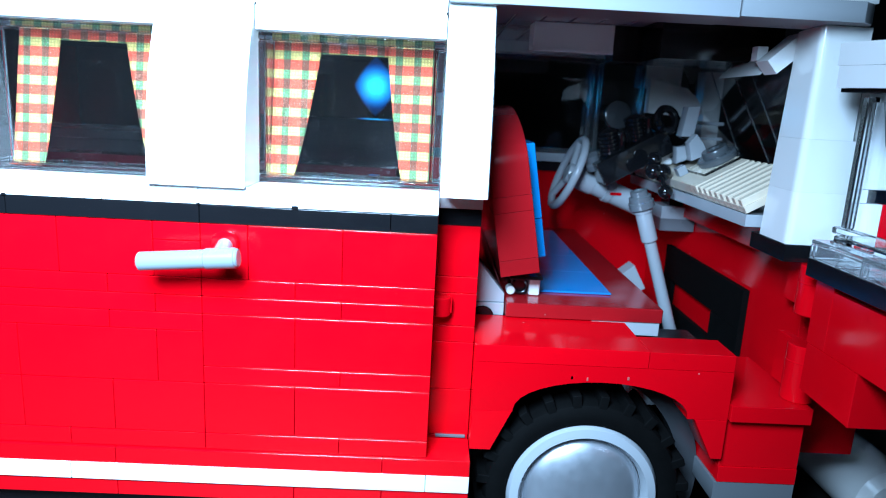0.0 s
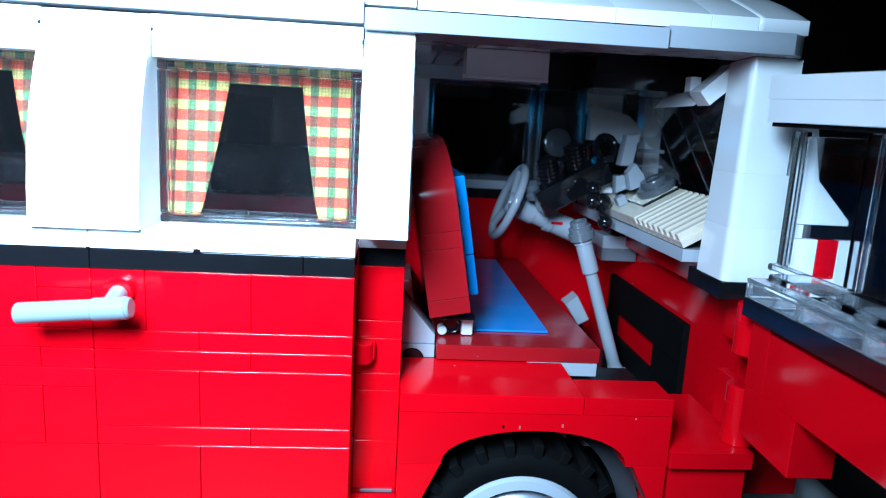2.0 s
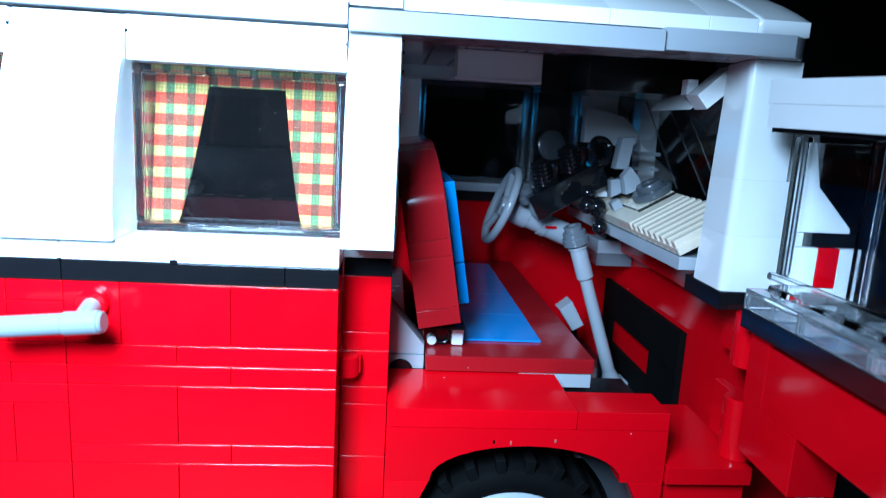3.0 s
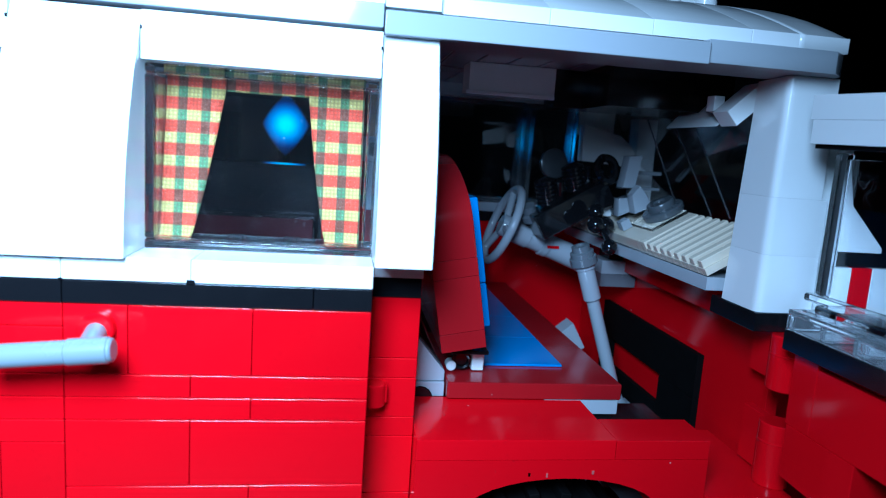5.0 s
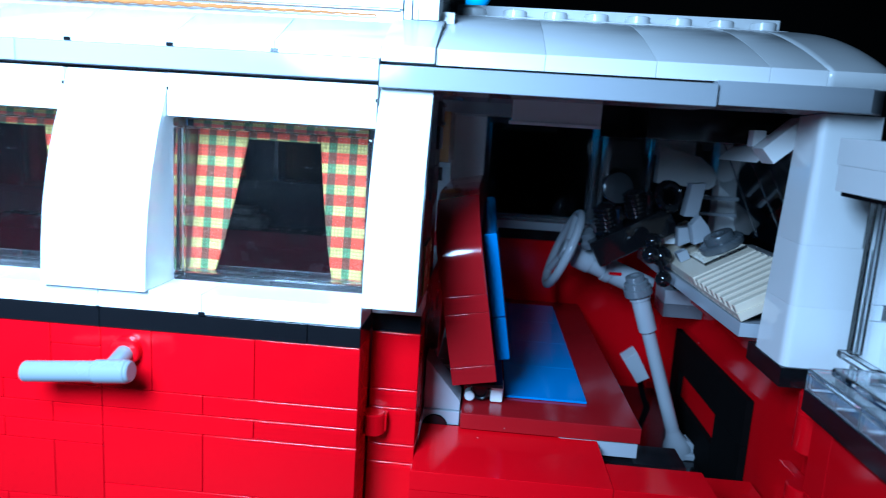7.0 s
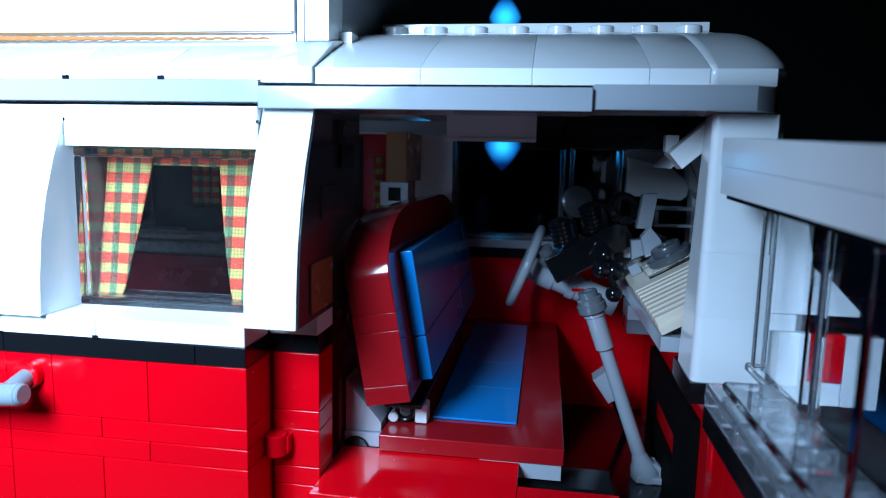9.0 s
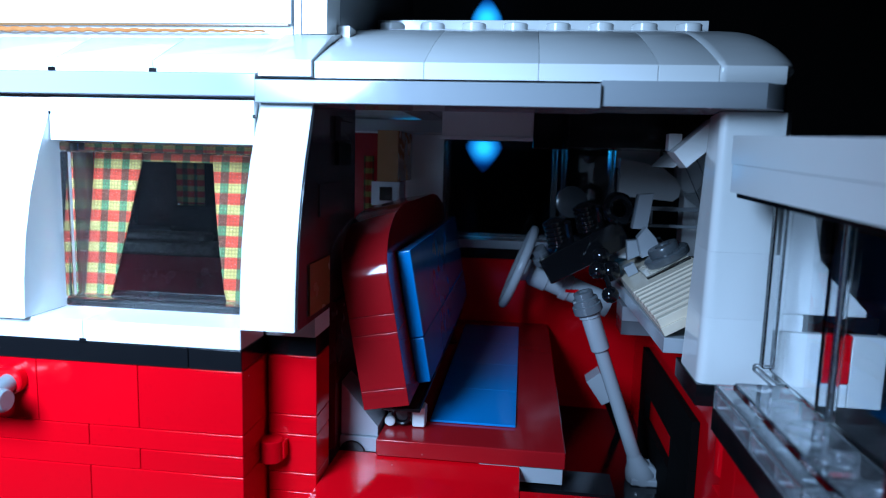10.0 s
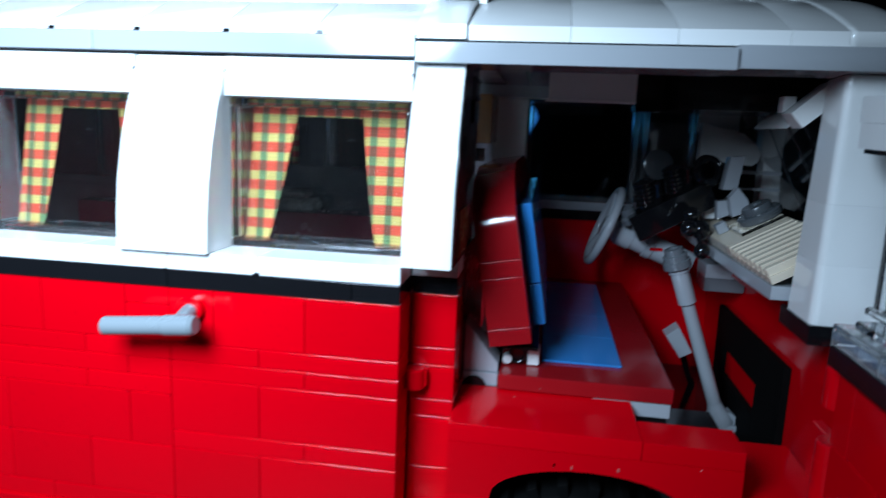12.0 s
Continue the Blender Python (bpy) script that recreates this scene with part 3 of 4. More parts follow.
def wheel(x, y, z, out):
    """Tyre with shoulder blocks, pale rim ring and a silver domed cap; out is -1 towards the near side."""
    w = group("wheel", x, y, z)
    way = (0, out, 0)
    tyre = Solid().lathe((x, y, z), way, [(14.5, 0), (18.8, 0), (19.2, 0.8), (19.2, 12.4), (18.7, 13.5), (17.8, 14.0), (16.0, 14.3), (14.9, 13.8), (14.6, 12)], 64)
    part("tyre", tyre, RUBBER, w, "black rubber tyre with shoulder blocks")
    if "lug" not in BRICKS:
        BRICKS["lug"] = Solid().box(-0.95, 0.95, -6.6, 6.6, 18.0, 20.9, 0.25).mesh("tread_block", (0, 0, 0))
        BRICKS["lug"].materials.append(RUBBER)
    for k in range(24):
        lug = hang(new("tread_block", BRICKS["lug"]), mm(x, y + out * 7.1, z), w)
        lug.rotation_euler = (0, 2 * math.pi * (k + 0.5) / 24, 0)
    part("rim", Solid().lathe((x, y, z), way, [(14.7, 4), (14.9, 13.2), (14.2, 14.4), (12.6, 14.7), (11.9, 13.6), (11.9, 6)], 64), GREY, w, "pale grey rim ring")
    part("hub_cap", Solid().lathe((x, y, z), way, [(11.8, 11.5), (11.7, 12.6)] + [(11.4 * math.cos(math.pi / 2 * i / 10), 12.6 + 3.2 * math.sin(math.pi / 2 * i / 10)) for i in range(11)], 48), SILVER, w, "domed silver hub cap")


wheel(30.6, 19.4, -51.4, -1)
wheel(-122, 19.4, -51.4, -1)
wheel(30.6, 100.6, -51.4, 1)
wheel(-122, 100.6, -51.4, 1)

# ---- the open cab door, standing square to the side ----
door = group("cab_door", 70, -18, 10, "open cab door with a clear window, seen edge-on and from inside")
part("header", Solid().prism([(3.6, 27.6), (3.6, 31.2), (-41, 29.4), (-41, 26.4)], "x", 65.4, 73.5).prism([(4.2, 31.25), (4.2, 34.9), (-41, 32.9), (-41, 29.45)], "x", 65.4, 73.5), WHITE, door, "white top rail")
# Black strip paints in the shadow gap under the top rail.
part("seal", Solid().prism([(3.4, 26.9), (3.4, 27.55), (-40.5, 26.35), (-40.5, 25.7)], "x", 66.2, 73), BLACK, door)
door_frame = Solid().box(66.2, 74, -38, -1.6, 2.3, 3.6, 0.3).box(71.6, 74, -1.5, 8.0, 2.3, 3.6, 0.3).box(71.6, 74, 4.0, 5.6, 3.7, 26.5, 0.3).box(71.8, 73.6, -14.6, -11.4, 3.7, 26.4, 0.3)
door_frame.box(66.2, 74, -38, -36.6, 3.7, 25.6, 0.3)
part("window_frame", door_frame, CLEAR, door, "clear window frame").visible_shadow = False
part("seal_strip", Solid().box(73.65, 74.2, 5.9, 7.1, 3.7, 26.6), BLACK, door, "thin black strip beside the window")
part("pane", Solid().box(72.5, 73.4, -36.5, 4.1, 3.7, 25.6, 0.05), CLEAR, door).visible_shadow = False
# clear plates one stud wide along the ledge, each a hollow tray with a stud on top
for k in range(3):
    y1 = 2.6 - 14.4 * k
    y0 = y1 - 14.3
    plate = Solid().box(65.2, 73.4, y0, y1, 1.2, 1.9, 0.15).box(65.2, 66.1, y0, y1, -1.3, 1.15, 0.15)
    plate.box(66.2, 73.3, y1 - 1.0, y1, -1.3, 1.15, 0.15).box(66.2, 73.3, y0, y0 + 1.0, -1.3, 1.15, 0.15).box(66.2, 73.3, y0 + 6.4, y0 + 7.6, -1.3, 1.15, 0.15)
    for y in (y0 + 3.6, y0 + 10.6):
        plate.lathe((69.4, y, 1.95), (0, 0, 1), [(1.9, 0), (1.9, 0.5), (1.8, 0.6), (1.2, 0.6), (1.2, 0.2)], 20)
    part("ledge", plate, FROST, door, "clear studded ledge").visible_shadow = False
part("belt", Solid().box(65.2, 74, -41, 2.8, -4.6, -1.4), BLACK, door, "black belt strip")
part("panel", Solid().box(68.2, 74, -41, 1.4, -16.4, -4.65).box(66.6, 68.15, -41, -4, -16.4, -5.8).box(66.6, 68.15, -3.98, 1.4, -16.4, -4.7), RED, door)
part("hinge_block", Solid().prism([(1.0, -16.45), (1.0, -25.2), (-13.4, -25.6), (-13.4, -16.45)], "x", 66.6, 74), RED, door)

# nose of the van beyond the door
noseg = group("nose", 84, 30, 0, "white and red front nose")
part("white_cheek", Solid().prism([(76.1, 10.2), (76.1, 34), (78.4, 34), (79.2, 27), (81.2, 18.0), (88, 11.0), (88, 10.2)], "y", 11.0, 21.5), WHITE, noseg)
part("notch", Solid().box(79.8, 90, 11.4, 30, 7.65, 10.1), BLACK, noseg)
part("white_block", Solid().box(76.15, 79.7, 11.0, 30, 7.65, 10.1), WHITE, noseg)
part("red_block", Solid().box(82.5, 86.3, 10.4, 30, 0.5, 7.6), RED, noseg)
part("white_block", Solid().box(86.4, 91, 10.4, 30, -3, 7.6), WHITE, noseg)
part("white_block", Solid().box(77.4, 82.4, 10.4, 30, -3, 7.6), WHITE, noseg)
part("white_block", Solid().box(82.5, 86.3, 10.5, 30, -3, 0.4), WHITE, noseg)
part("front_panel", Solid().box(89, 92, 30.1, 96, -3.95, 7), WHITE, noseg)
part("front_face", Solid().box(76.1, 92, 30.1, 96, -33, -4), RED, noseg)

# ---- inside the cab ----
# shell of the far side
far = group("far_side", -40, 116, 0, "red and white far side of the van with windows")
part("lower", Solid().box(BACK, 76, 112, 119.5, -51, 1.6), RED, far)
part("belt", Solid().box(BACK, 76, 112, 120, 1.65, 4.8), BLACK, far)
part("sill", Solid().box(4, 76, 111, 120, 4.85, 8.0), GREY, far)
# Added lining and charcoal sill paint in the shade of the living space.
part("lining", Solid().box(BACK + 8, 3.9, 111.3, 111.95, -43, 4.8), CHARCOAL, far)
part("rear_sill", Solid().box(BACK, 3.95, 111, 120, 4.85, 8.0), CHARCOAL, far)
# Black pillars paint shade too; the dark red one hides a glow panel.
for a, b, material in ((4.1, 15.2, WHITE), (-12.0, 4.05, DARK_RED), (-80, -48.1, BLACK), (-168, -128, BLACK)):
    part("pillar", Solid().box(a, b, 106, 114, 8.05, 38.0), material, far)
for x0, x1 in ((-48, 64), (-127.9, -80.1)):
    part("header", Solid().box(x0, x1, 106, 114, 38.1, 41.5), WHITE, far)
part("header", Solid().box(64.1, 76, 106, 114, 30, 41.5), WHITE, far)
window(15.3, 48, 104, 8.05, 38.0, "far_window", FROST)
window(49, 64, 104, 8.05, 38.0, "far_window", FROST)
window(-48, -12.1, 105, 8.05, 38.0, "far_window", FROST)
window(-127.9, -80.1, 105, 8.05, 38.0, "far_window", FROST)
part("rear_end", Solid().box(BACK, BACK + 8, 16, 112, -51, 38), RED, far)

floor_pan = group("cab_floor", 40, 60, -44, "dark floor of the cab")
part("plate", Solid().box(8, 76, 30, 111.9, -46, -43), BLACK, floor_pan)
part("bulkhead", Solid().box(7.9, 12, 22.6, 111.9, -43, -21), DARK_GREY, floor_pan)
part("kickboard", Solid().box(73.6, 76, 16, 111.9, -43, -3.3), RED, floor_pan, "red front bulkhead")
bracket = Solid().box(72.0, 73.5, 37.6, 90, -26.8, -17.0).box(72.0, 73.5, 37.6, 53.5, -43, -26.85).box(72.0, 73.5, 53.55, 90, -43, -34.0).box(72.0, 73.5, 83, 90, -33.95, -26.85)
part("black_bracket", bracket, RUBBER, floor_pan, "matt black frame on the red bulkhead")
part("rear_floor", Solid().box(BACK + 8, 7.8, 16.1, 111.9, -46, -43), DARK_RED, floor_pan)

ceiling_gear = group("roof_lining", 30, 60, 37, "white beam and black box under the roof")
part("cross_beam", Solid().box(21, 40.1, 54, 62, 35.6, 41.8).box(20.4, 40.1, 53.6, 55.2, 35.1, 35.9), WHITE, ceiling_gear)
part("black_box", Solid().box(40.2, 46.4, 54, 62, 33.7, 41.8), BLACK, ceiling_gear)
part("black_box", Solid().box(46.5, 73.0, 38.5, 62, 33.7, 41.8), BLACK, ceiling_gear)
lining = Solid()
for k in range(8):
    lining.box(9 + 6.8 * k, 15.4 + 6.8 * k, 17, 106, 41.9, 42.6, 0.3)
part("slats", lining, GREY, ceiling_gear)

# bench seat
seat = thing("bench_seat", 31, 60, -23, "dark red bench seat with blue cushions across the cab", "seat")
part("seat_slab", Solid().box(15, 47.6, 20.4, 111.5, -20.6, -17.5, 0.3), DARK_RED, seat)
for a, b in ((29.6, 48), (48.1, 66), (66.1, 84.5), (84.6, 104)):
    part("cushion_tile", Solid().box(23.2, 39.0, a, b, -17.45, -17.0), BLUE, seat, "blue cushion tile")
part("support", Solid().box(33, 47.2, 20.8, 110, -23.4, -20.65), GREY, seat)
part("base_box", Solid().box(17, 33, 30.1, 110, -43, -20.65), BLACK, seat)
part("hinge_block", Solid().box(20.3, 22.7, 26.4, 29.4, -17.45, -13.6, 0.3), WHITE, seat, "small white hinge block")
part("hinge_pin", Solid().rod((16.4, 25.6, -16.3), (16.4, 28, -16.3), 0.95), WHITE, seat, "round white hinge end")
part("hinge_bar", Solid().rod((18.4, 26.8, -15.0), (18.4, 104, -15.0), 1.6), BLACK, seat)
part("hinge_ring", Solid().ring((18.4, 26.6, -15.4), (0, 1, 0), 1.5, 0.4, 20, 8), BLACK, seat)
part("hinge_plate", Solid().box(15.6, 22.4, 22, 104, -12.9, -12.2), BLACK, seat, "thin dark plate under the backrest")

# the backrest leans back round its foot
tilt = Matrix.Translation((13.3, 0, -11.8)) @ Matrix.Rotation(radians(-10.2), 4, "Y")


def back_piece(z0, z1):
    return Solid().box(0, 7.9, 18.6, 108, z0 + GAP, z1 - GAP, 0.1).moved(tilt)


for z0, z1 in ((0, 3.2), (3.2, 12.8), (12.8, 16.0)):
    part("back_brick", back_piece(z0, z1), DARK_RED, seat)
top = [(18.6, 16.05), (18.6, 22)] + [(44.6 - 26 * math.cos(math.radians(a)), 22 + 11 * math.sin(math.radians(a))) for a in range(6, 91, 6)]
top += [(126.6 - y, z) for y, z in reversed(top)]
part("back_top", Solid().prism(top, "x", 0, 7.9, 0.25).moved(tilt), DARK_RED, seat, "rounded dark red top of the backrest")
for z0, z1 in ((1.0, 9.3), (9.4, 25.2)):
    part("back_pad", Solid().box(8.0, 10.6, 27.0, 104, z0, z1, 0.25).moved(tilt), BLUE, seat, "blue backrest pad")

part("wedge_pin", Solid().rod((10.4, 22.05, -21.3), (10.4, 22.45, -21.3), 2.4), BLACK, van)
part("seat_side_wedge", Solid().prism([(8.1, -18.2), (14.8, -18.2), (14.8, -16.4), (8.1, -8.6)], "y", 23.1, 30).box(8.1, 14.8, 22.5, 30, -20.9, -18.25), GREY, van, "pale grey wedge beside the seat")

# steering wheel on its column
axis = Vector((0.93, 0.0, -0.36)).normalized()
hubc = Vector((38.2, 84, 3.9))
steer = thing("steering_wheel", *hubc, "light grey steering wheel on a short column", "steering wheel")
part("wheel_rim", Solid().ring(hubc, axis, 10.4, 1.15), GREY, steer)
for k in range(3):
    a = 2 * math.pi * k / 3 + 0.4
    s = axis.orthogonal().normalized()
    o = axis.cross(s)
    part("spoke", Solid().rod(hubc + axis * 0.8, hubc + (s * math.cos(a) + o * math.sin(a)) * 10.2, 1.0, 10), GREY, steer)
part("hub", Solid().lathe(hubc - axis * 0.6, axis, [(2.6, 0), (3.0, 0.8), (3.0, 3), (2.2, 4)], 20), GREY, steer)
part("column", Solid().lathe(hubc + axis * 3, axis, [(2.6, 0), (3.4, 1), (3.4, 5), (3.0, 5.2), (3.0, 9), (3.5, 9.2), (3.5, 11), (3.2, 11.3), (3.2, 22)], 20), GREY, steer)
part("red_mark", Solid().box(50.2, 53.5, 80.4, 81.4, -1.6, -0.8), RED, steer)

# gear lever standing on the floor
foot, head = Vector((69.2, 66.0, -43)), Vector((52.8, 63.2, 2.2))
up = (head - foot).normalized()
lever = thing("gear_lever", *foot, "tall light grey gear lever with a dark collar", "lever")
length = (head - foot).length
part("stick", Solid().lathe(foot, up, [(1.7, 0), (1.6, length - 15), (1.6, length - 12)], 16), GREY, lever)
part("sleeve", Solid().lathe(foot + up * (length - 14.5), up, [(1.9, 0), (2.15, 0.3), (2.15, 8.2), (2.5, 8.4), (2.5, 9.4)], 20), GREY, lever)
part("collar", Solid().lathe(foot + up * (length - 5.2), up, [(3.0, 0), (3.3, 0.3), (3.3, 2), (2.9, 2.1), (2.9, 3.4), (2.2, 3.6), (2.2, 5.0), (1.2, 5.1), (1.2, 4.6)], 24), DARK_GREY, lever, "dark grey round collar")
part("boot", Solid().lathe(foot - up * 0.5, up, [(3.2, 0), (3.5, 2.2), (2.9, 4.2), (2.1, 5.6), (1.7, 7.2)], 20).box(66.2, 75.0, 62.6, 69.4, -43, -41.4, 0.3).prism([(67.4, -41.4), (73.5, -41.4), (73.5, -40.6), (71, -38.6), (68.4, -38.6)], "y", 64.2, 68.2), GREY, lever)

pedal = thing("pedal", 60.6, 85, -27, "small light grey pedal on an arm in the footwell", "pedal")
part("pad", Solid().prism([(56.9, -25.2), (60.2, -22.5), (64.2, -29.4), (61.1, -31.2)], "y", 82, 88), GREY, pedal)
part("arm", Solid().rod((61.5, 87, -28), (68, 95, -43), 1.0, 10), BLACK, pedal)

# dashboard: ribbed tan tiles on a grey tray, round dials
dash = thing("dashboard", 68, 50, -4, "tan ribbed dashboard with grey dials on a grey tray", "dashboard")
part("tray", Solid().prism([(62.4, 21.9), (76, 21.9), (76, 100), (61.4, 100)], "z", 0.4, 2.9), GREY, dash)
part("tray_foot", Solid().box(70, 76, 30, 100, -6, 0.35), RED, dash)
dash_tilt = Matrix.Translation((62.6, 0, 3.0)) @ Matrix.Rotation(radians(-30), 4, "Y")
# The six far ribs are unseen, added for the windscreen to mirror.
for y in [22.2 + 3.05 * k for k in range(8)] + [80.4 + 3.05 * k for k in range(6)]:
    part("ribbed_tile", Solid().box(0.1, 14, y + 0.55, y + 2.2, 0, 3.0, 0.25).box(0, 14, y, y + 3.0, 0, 1.5, 0.1).moved(dash_tilt), TAN, dash)
part("plain_tile", Solid().box(0, 14, 46.7, 80, 0, 3.0, 0.25).moved(dash_tilt), TAN, dash)
for x, y in ((9.0, 74),):
    part("dial", Solid().lathe((x, y, 3.8), (0, 0, 1), [(3.9, 0), (4.0, 0.3), (4.0, 1.6), (3.0, 1.8), (3.0, 3.0), (2.4, 3.2)], 24).moved(dash_tilt), DIAL_GREY, dash, "dark grey round dial")
part("dial", Solid().lathe((10.0, 54.6, 3.8), (0, 0, 1), [(3.4, 0), (4.6, 0.2), (4.8, 0.6), (4.8, 1.6), (4.5, 1.9), (3.2, 2.0), (3.2, 3.2), (3.0, 3.5), (1.5, 3.5), (1.4, 3.1)], 32).moved(dash_tilt), DIAL_GREY, dash, "dark grey round dial")
part("knob_block", Solid().prism([(65.0, 10.6), (69.0, 12.4), (67.8, 15.0), (65.6, 17.4), (63.8, 15.0)], "y", 61, 64.2), GREY, dash)
part("knob_block", Solid().prism([(62.6, 9.4), (65.6, 10.8), (65.0, 14.2), (62.2, 13.8)], "y", 65, 68), GREY, dash)
part("switch", Solid().box(1.4, 3.8, 60, 62.6, 3.1, 5.4).moved(dash_tilt), GREY, dash)
part("under_plate", Solid().box(63.6, 73.4, 74.5, 84, -10.2, -6.8), DARK_GREY, dash)
part("under_plate_top", Solid().box(63.6, 73.4, 74.4, 84, -6.75, -3.2), GREY, dash)
part("under_post", Solid().box(66, 73, 76, 83, -3.15, 0.35), BLACK, dash)
part("post", Solid().prism([(63.4, 16.5), (66.6, 16.5), (67.6, 24.6), (64.4, 24.2)], "y", 66, 70), GREY, dash)
part("clear_block", Solid().box(4.0, 13.5, 50, 62, 3.05, 3.75).moved(dash_tilt), CLEAR, dash, "clear plate under the dial").visible_shadow = False
part("slot_frame", Solid().box(70, 82, 84, 86, 15.4, 16.2).box(70, 82, 84, 86, 19.6, 20.6).box(70, 71, 84, 86, 16.3, 19.5), GREY, dash)

binnacle = thing("instrument_block", 54, 74, 2, "black instrument block with black taps behind the steering wheel", "instrument panel")
m = Matrix.Translation((53.6, 76, 10.0)) @ Matrix.Rotation(radians(-30), 4, "Y")
part("body", Solid().box(-10.5, 10.5, -5, 5, -3.3, 3.3, 0.3).moved(m), GLOSS, binnacle)
for x in (-4.5, 3.5):
    grip = [(2.4, 0)]
    for k in range(6):
        grip += [(2.4, 0.2 + 1.1 * k), (2.9, 0.4 + 1.1 * k), (2.9, 0.9 + 1.1 * k), (2.4, 1.1 + 1.1 * k)]
    part("ribbed_grip", Solid().lathe((x, 0, 3.3), (0.25, -0.1, 1), grip + [(1.2, 7.2)], 16).moved(m), GLOSS, binnacle)
    part("clip_arm", Solid().rod((x + 2.6, -2, 3), (x + 4.2, -4.4, 8.4), 0.9, 10).moved(m), GLOSS, binnacle)
part("disc", Solid().lathe((50.4, 84, 21.0), (0.2, -1, 0.1), [(3.8, 0), (4.0, 0.3), (4.0, 1.6), (3.3, 2.0)], 28), CHARCOAL, binnacle, "dark grey round disc")
part("ring", Solid().ring((60.8, 71, 20.6), (0.4, -1, 0.3), 3.0, 1.1, 24, 8), GLOSS, binnacle)
part("white_switch", Solid().box(62.0, 65.2, 75.6, 78.6, 8.4, 12.4), WHITE, binnacle)
part("grey_cap", Solid().lathe((44.6, 78, 6.5), (-0.5, -0.3, 0.9), [(2.6, 0), (2.6, 1.6), (1.8, 2.0), (1.8, 4)], 16), DARK_GREY, binnacle)
part("black_knob", Solid().ball((58.4, 58.6, 2.6), 1.9), GLOSS, binnacle)
part("stalk", Solid().rod((57.2, 62.5, 7.5), (58.4, 58.8, 3.4), 0.6, 8).ball((55.8, 62.0, 7.4), 2.1).ball((58.6, 63.4, 7.0), 2.4).ball((56.6, 65, 10.2), 2.0), GLOSS, binnacle)

# sun visor and mirror by the windscreen
visor = part("sun_visor", Solid().prism([(61.6, 32.9), (63.7, 30.5), (69.6, 35.8), (67.4, 38.3)], "y", 20.9, 26), WHITE, van, "tilted white sun visor")
part("visor_plate", Solid().prism([(62.9, 30.5), (63.4, 31.2), (67.6, 35.6), (68, 35.2)], "y", 26.05, 46, 0.1), WHITE, van)
part("visor_clip", Solid().box(61.8, 63.9, 26.1, 28.6, 33.2, 36), WHITE, van)
screen = group("windscreen", 76, 60, 22, "clear windscreen")
part("pane", Solid().prism([(88, 10.1), (89.1, 10.1), (75.6, 38), (74.5, 38)], "y", 24, 104, 0.05), CLEAR, screen).visible_shadow = False
# Frosted strips stand in for pale streaks reflected in the pane.
for y0, y1 in ((84.0, 83.6), (71.5, 66.0), (61.0, 57.5)):
    rib = Solid().sheet([[(75.2 + 0.484 * (38 - z) - 0.9 + dx, y0 + (y1 - y0) * (38 - z) / 27 + dy, z) for dx, dy in ((0.4, -0.35), (0, -0.2), (0, 0.2), (0.4, 0.35), (0.4, -0.35))] for z in (36, 24, 11)])
    part("reflection_streak", rib, FROST, screen).visible_shadow = False
part("far_pillar", Solid().box(82, 88, 100, 105.9, 6.45, 36), WHITE, screen)
part("side_flap", Solid().prism([(64.5, 32.6), (76, 30.2), (79.6, 27.4), (81, 25), (80.6, 22.5), (79, 21.2), (70, 22), (64.5, 22.2)], "y", 100, 104), WHITE, screen, "white rounded flap at the far windscreen corner")

# living space behind the seat, seen through the door and windows
cupboard = thing("cupboard", -4, 100, -43, "brown cupboard unit behind the bench seat", "cupboard")
part("carcass", Solid().box(-10, 6, 92, 104.8, -43, 6), DARK_RED, cupboard)
part("top_unit", Solid().box(0.5, 6, 84, 104.8, 24.8, 38), BROWN, cupboard)
part("tap_block", Solid().box(-1, 6.5, 84, 91.8, 18.5, 24.7).box(0.5, 6, 85, 91.5, 6.1, 18.4), GREY, cupboard)
part("tap_hole", Solid().box(1.2, 4.6, 83.9, 84.2, 19.8, 23.4, 0.05), BLACK, cupboard)
# The post's inner face lies in shade; the charcoal colour paints that in.
part("inner_jamb", Solid().box(0.5, 7.4, 15.2, 34, 6.45, 41.5), CHARCOAL, van, "inner face of the door post, coloured dark for its shade")
# An added charcoal sheet paints shade onto the white side away from the lamp.
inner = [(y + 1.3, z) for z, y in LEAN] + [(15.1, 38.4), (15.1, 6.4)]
part("post_lining", Solid().prism(inner, "x", 7.9, 8.15, 0.05), CHARCOAL, van, "dark sheet giving the inner side of the post its shade")
part("jamb_tile", Solid().box(8.1, 8.45, 4.6, 14.6, 7.4, 15.2), BROWN, van, "brown tile on the post")
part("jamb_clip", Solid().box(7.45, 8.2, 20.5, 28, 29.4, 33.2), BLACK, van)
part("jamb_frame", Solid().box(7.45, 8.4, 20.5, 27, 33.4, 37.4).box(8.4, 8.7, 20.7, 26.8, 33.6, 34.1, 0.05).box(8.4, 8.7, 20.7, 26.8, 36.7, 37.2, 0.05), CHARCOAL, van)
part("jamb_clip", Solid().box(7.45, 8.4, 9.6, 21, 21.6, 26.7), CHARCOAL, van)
part("partition", Solid().box(2, 7.8, 20.5, 60, -20, 6.3), SHADED_DARK_RED, van, "dark red low partition behind the seat")
kitchen = thing("kitchen_unit", -37, 98, -43, "dark kitchen unit with a glossy black counter", "cupboard")
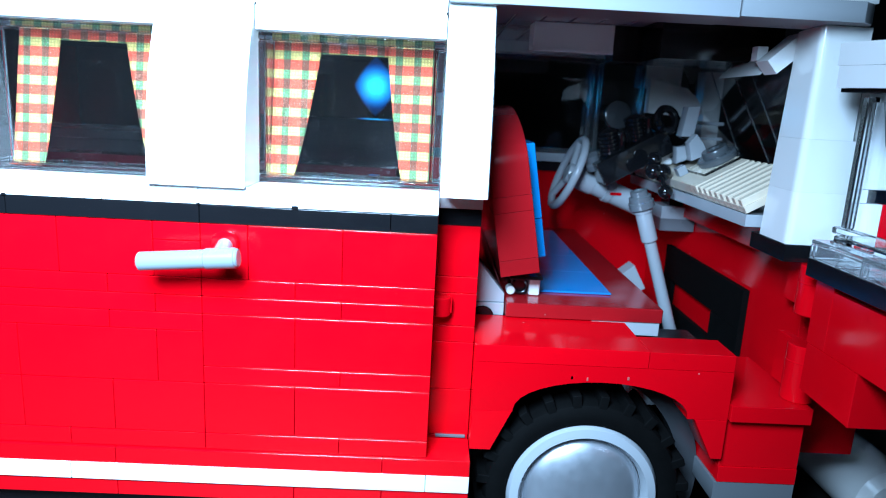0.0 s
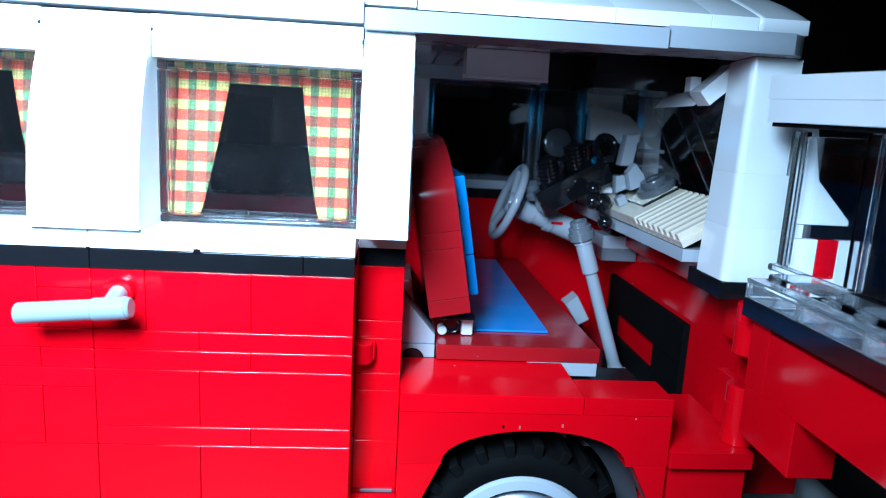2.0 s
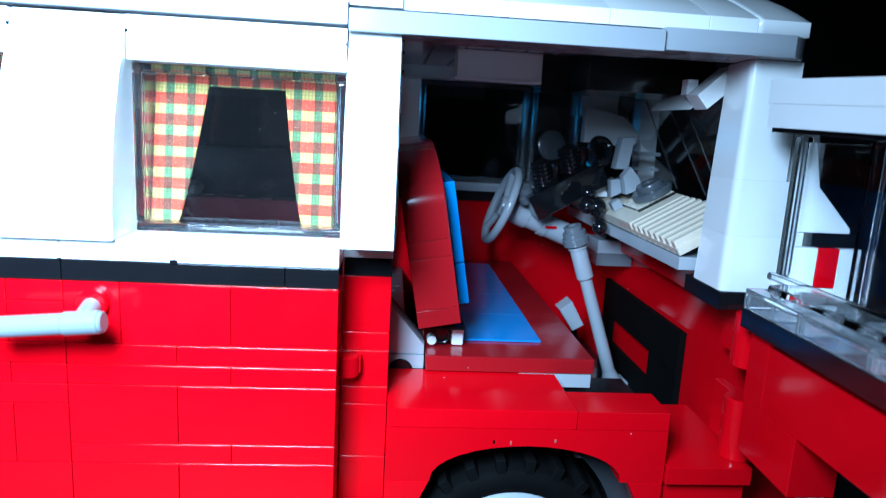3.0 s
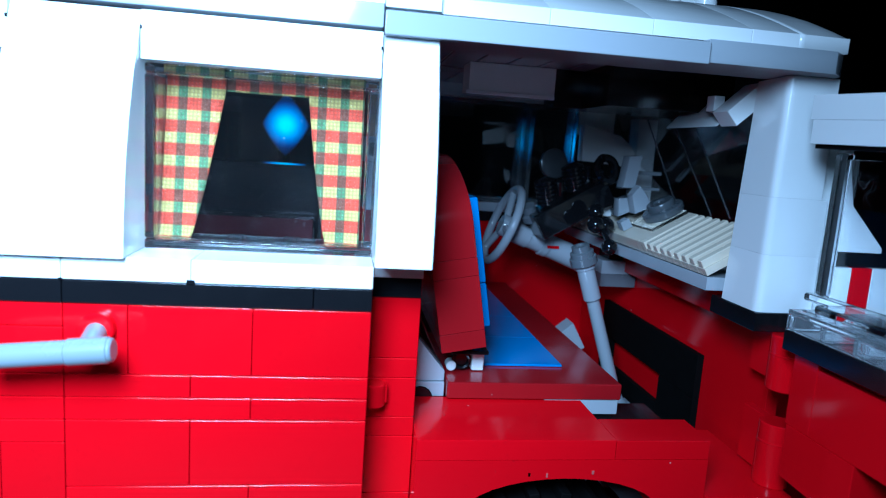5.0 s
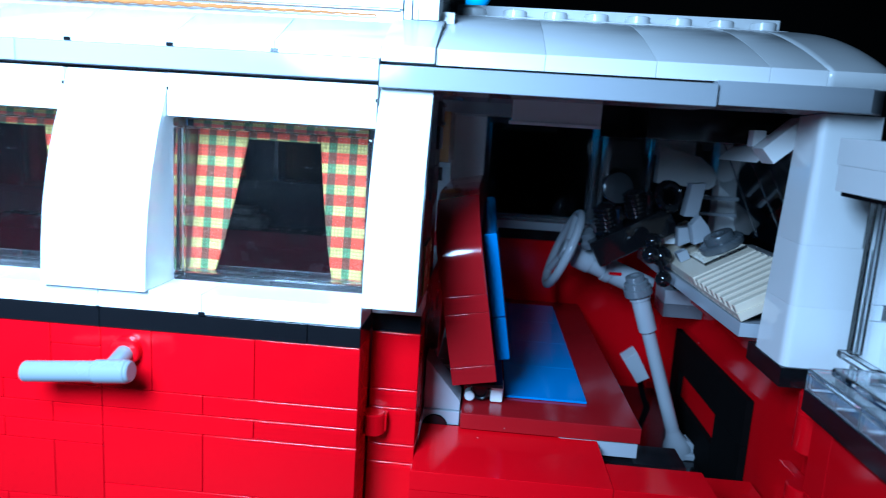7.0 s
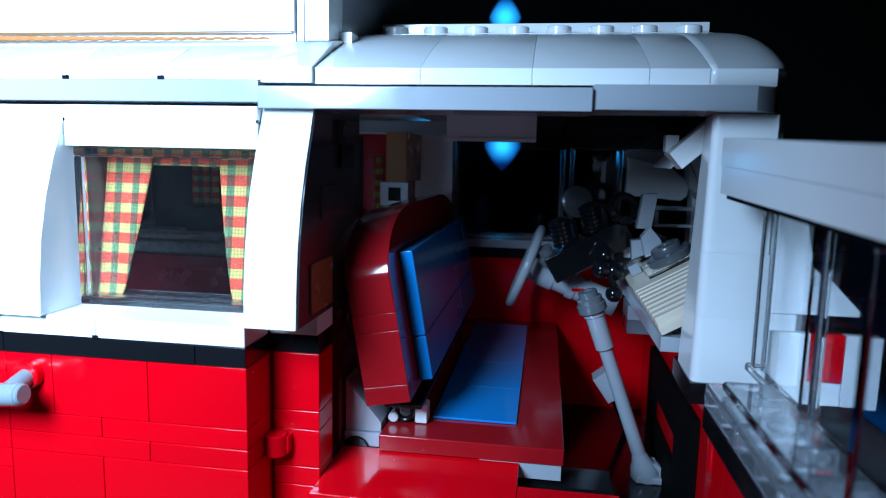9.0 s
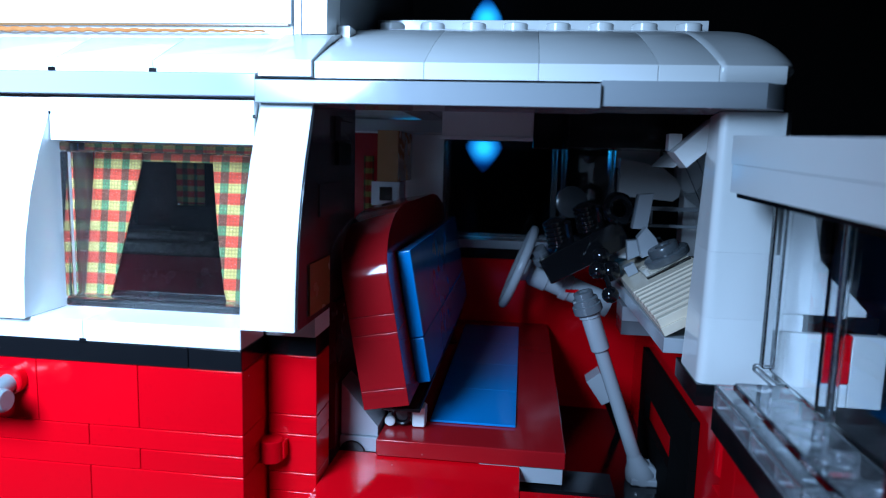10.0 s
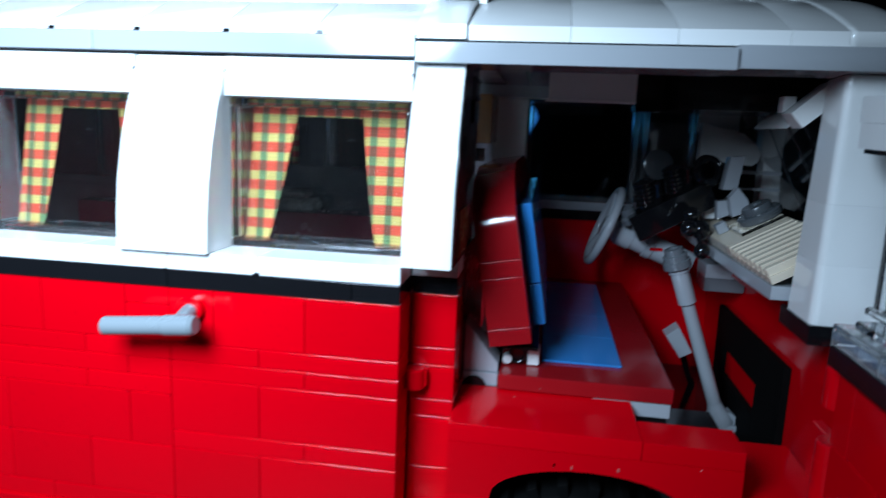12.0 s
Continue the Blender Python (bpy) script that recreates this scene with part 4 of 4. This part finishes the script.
part("cabinet_body", Solid().box(-62, -11, 93, 104.6, -43, 14.9), BLACK, kitchen)
part("counter", Solid().box(-63, -10.5, 91.8, 104.7, 14.95, 16.0, 0.15), GLOSS, kitchen, "glossy black counter")
rear_seat = thing("rear_bench", -70, 80, -43, "dark red rear bench in the living space", "seat")
part("rear_seat_base", Solid().box(-120, -4, 50, 91, -43, -12), SHADED_DARK_RED, rear_seat)
part("rear_seat_back", Solid().box(-120, -12, 84, 91, -11.9, 2.6), SHADED_DARK_RED, rear_seat)
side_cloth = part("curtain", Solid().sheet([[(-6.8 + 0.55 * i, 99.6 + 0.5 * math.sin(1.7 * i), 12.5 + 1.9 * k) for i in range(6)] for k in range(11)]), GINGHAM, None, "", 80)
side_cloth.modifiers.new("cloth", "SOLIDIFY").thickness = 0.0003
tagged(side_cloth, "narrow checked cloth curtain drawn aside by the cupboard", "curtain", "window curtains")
# Made-up panel and stand, giving the blue glow behind the near windows.
spark = thing("small_glow_stand_in", -46.5, 402, Z0, "small blue glowing panel on an added stand, standing in for a glow", "lamp")
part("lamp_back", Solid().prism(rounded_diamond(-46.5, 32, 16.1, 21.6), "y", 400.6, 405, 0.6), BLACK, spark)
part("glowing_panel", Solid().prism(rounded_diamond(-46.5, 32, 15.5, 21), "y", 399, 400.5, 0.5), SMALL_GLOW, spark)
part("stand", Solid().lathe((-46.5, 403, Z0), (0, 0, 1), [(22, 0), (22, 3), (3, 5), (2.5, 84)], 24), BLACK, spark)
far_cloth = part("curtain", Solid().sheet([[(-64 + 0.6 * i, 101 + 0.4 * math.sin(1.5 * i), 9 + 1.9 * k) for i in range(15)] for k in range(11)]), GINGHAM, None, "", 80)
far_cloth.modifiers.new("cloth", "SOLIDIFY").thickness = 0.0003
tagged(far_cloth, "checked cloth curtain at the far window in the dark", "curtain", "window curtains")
# Made-up block giving the speckled patch behind the near window.
mottled = thing("speckled_block", -60, 88, 2.6, "dark grey speckled block made up for a mottled patch behind the window", "blanket")
part("speckled_slab", Solid().box(-86, -44, 83.6, 91.6, 2.65, 6.4, 1.2).box(-84, -47, 84.4, 91.0, 6.45, 8.8, 1.0), SPECKLED, mottled)
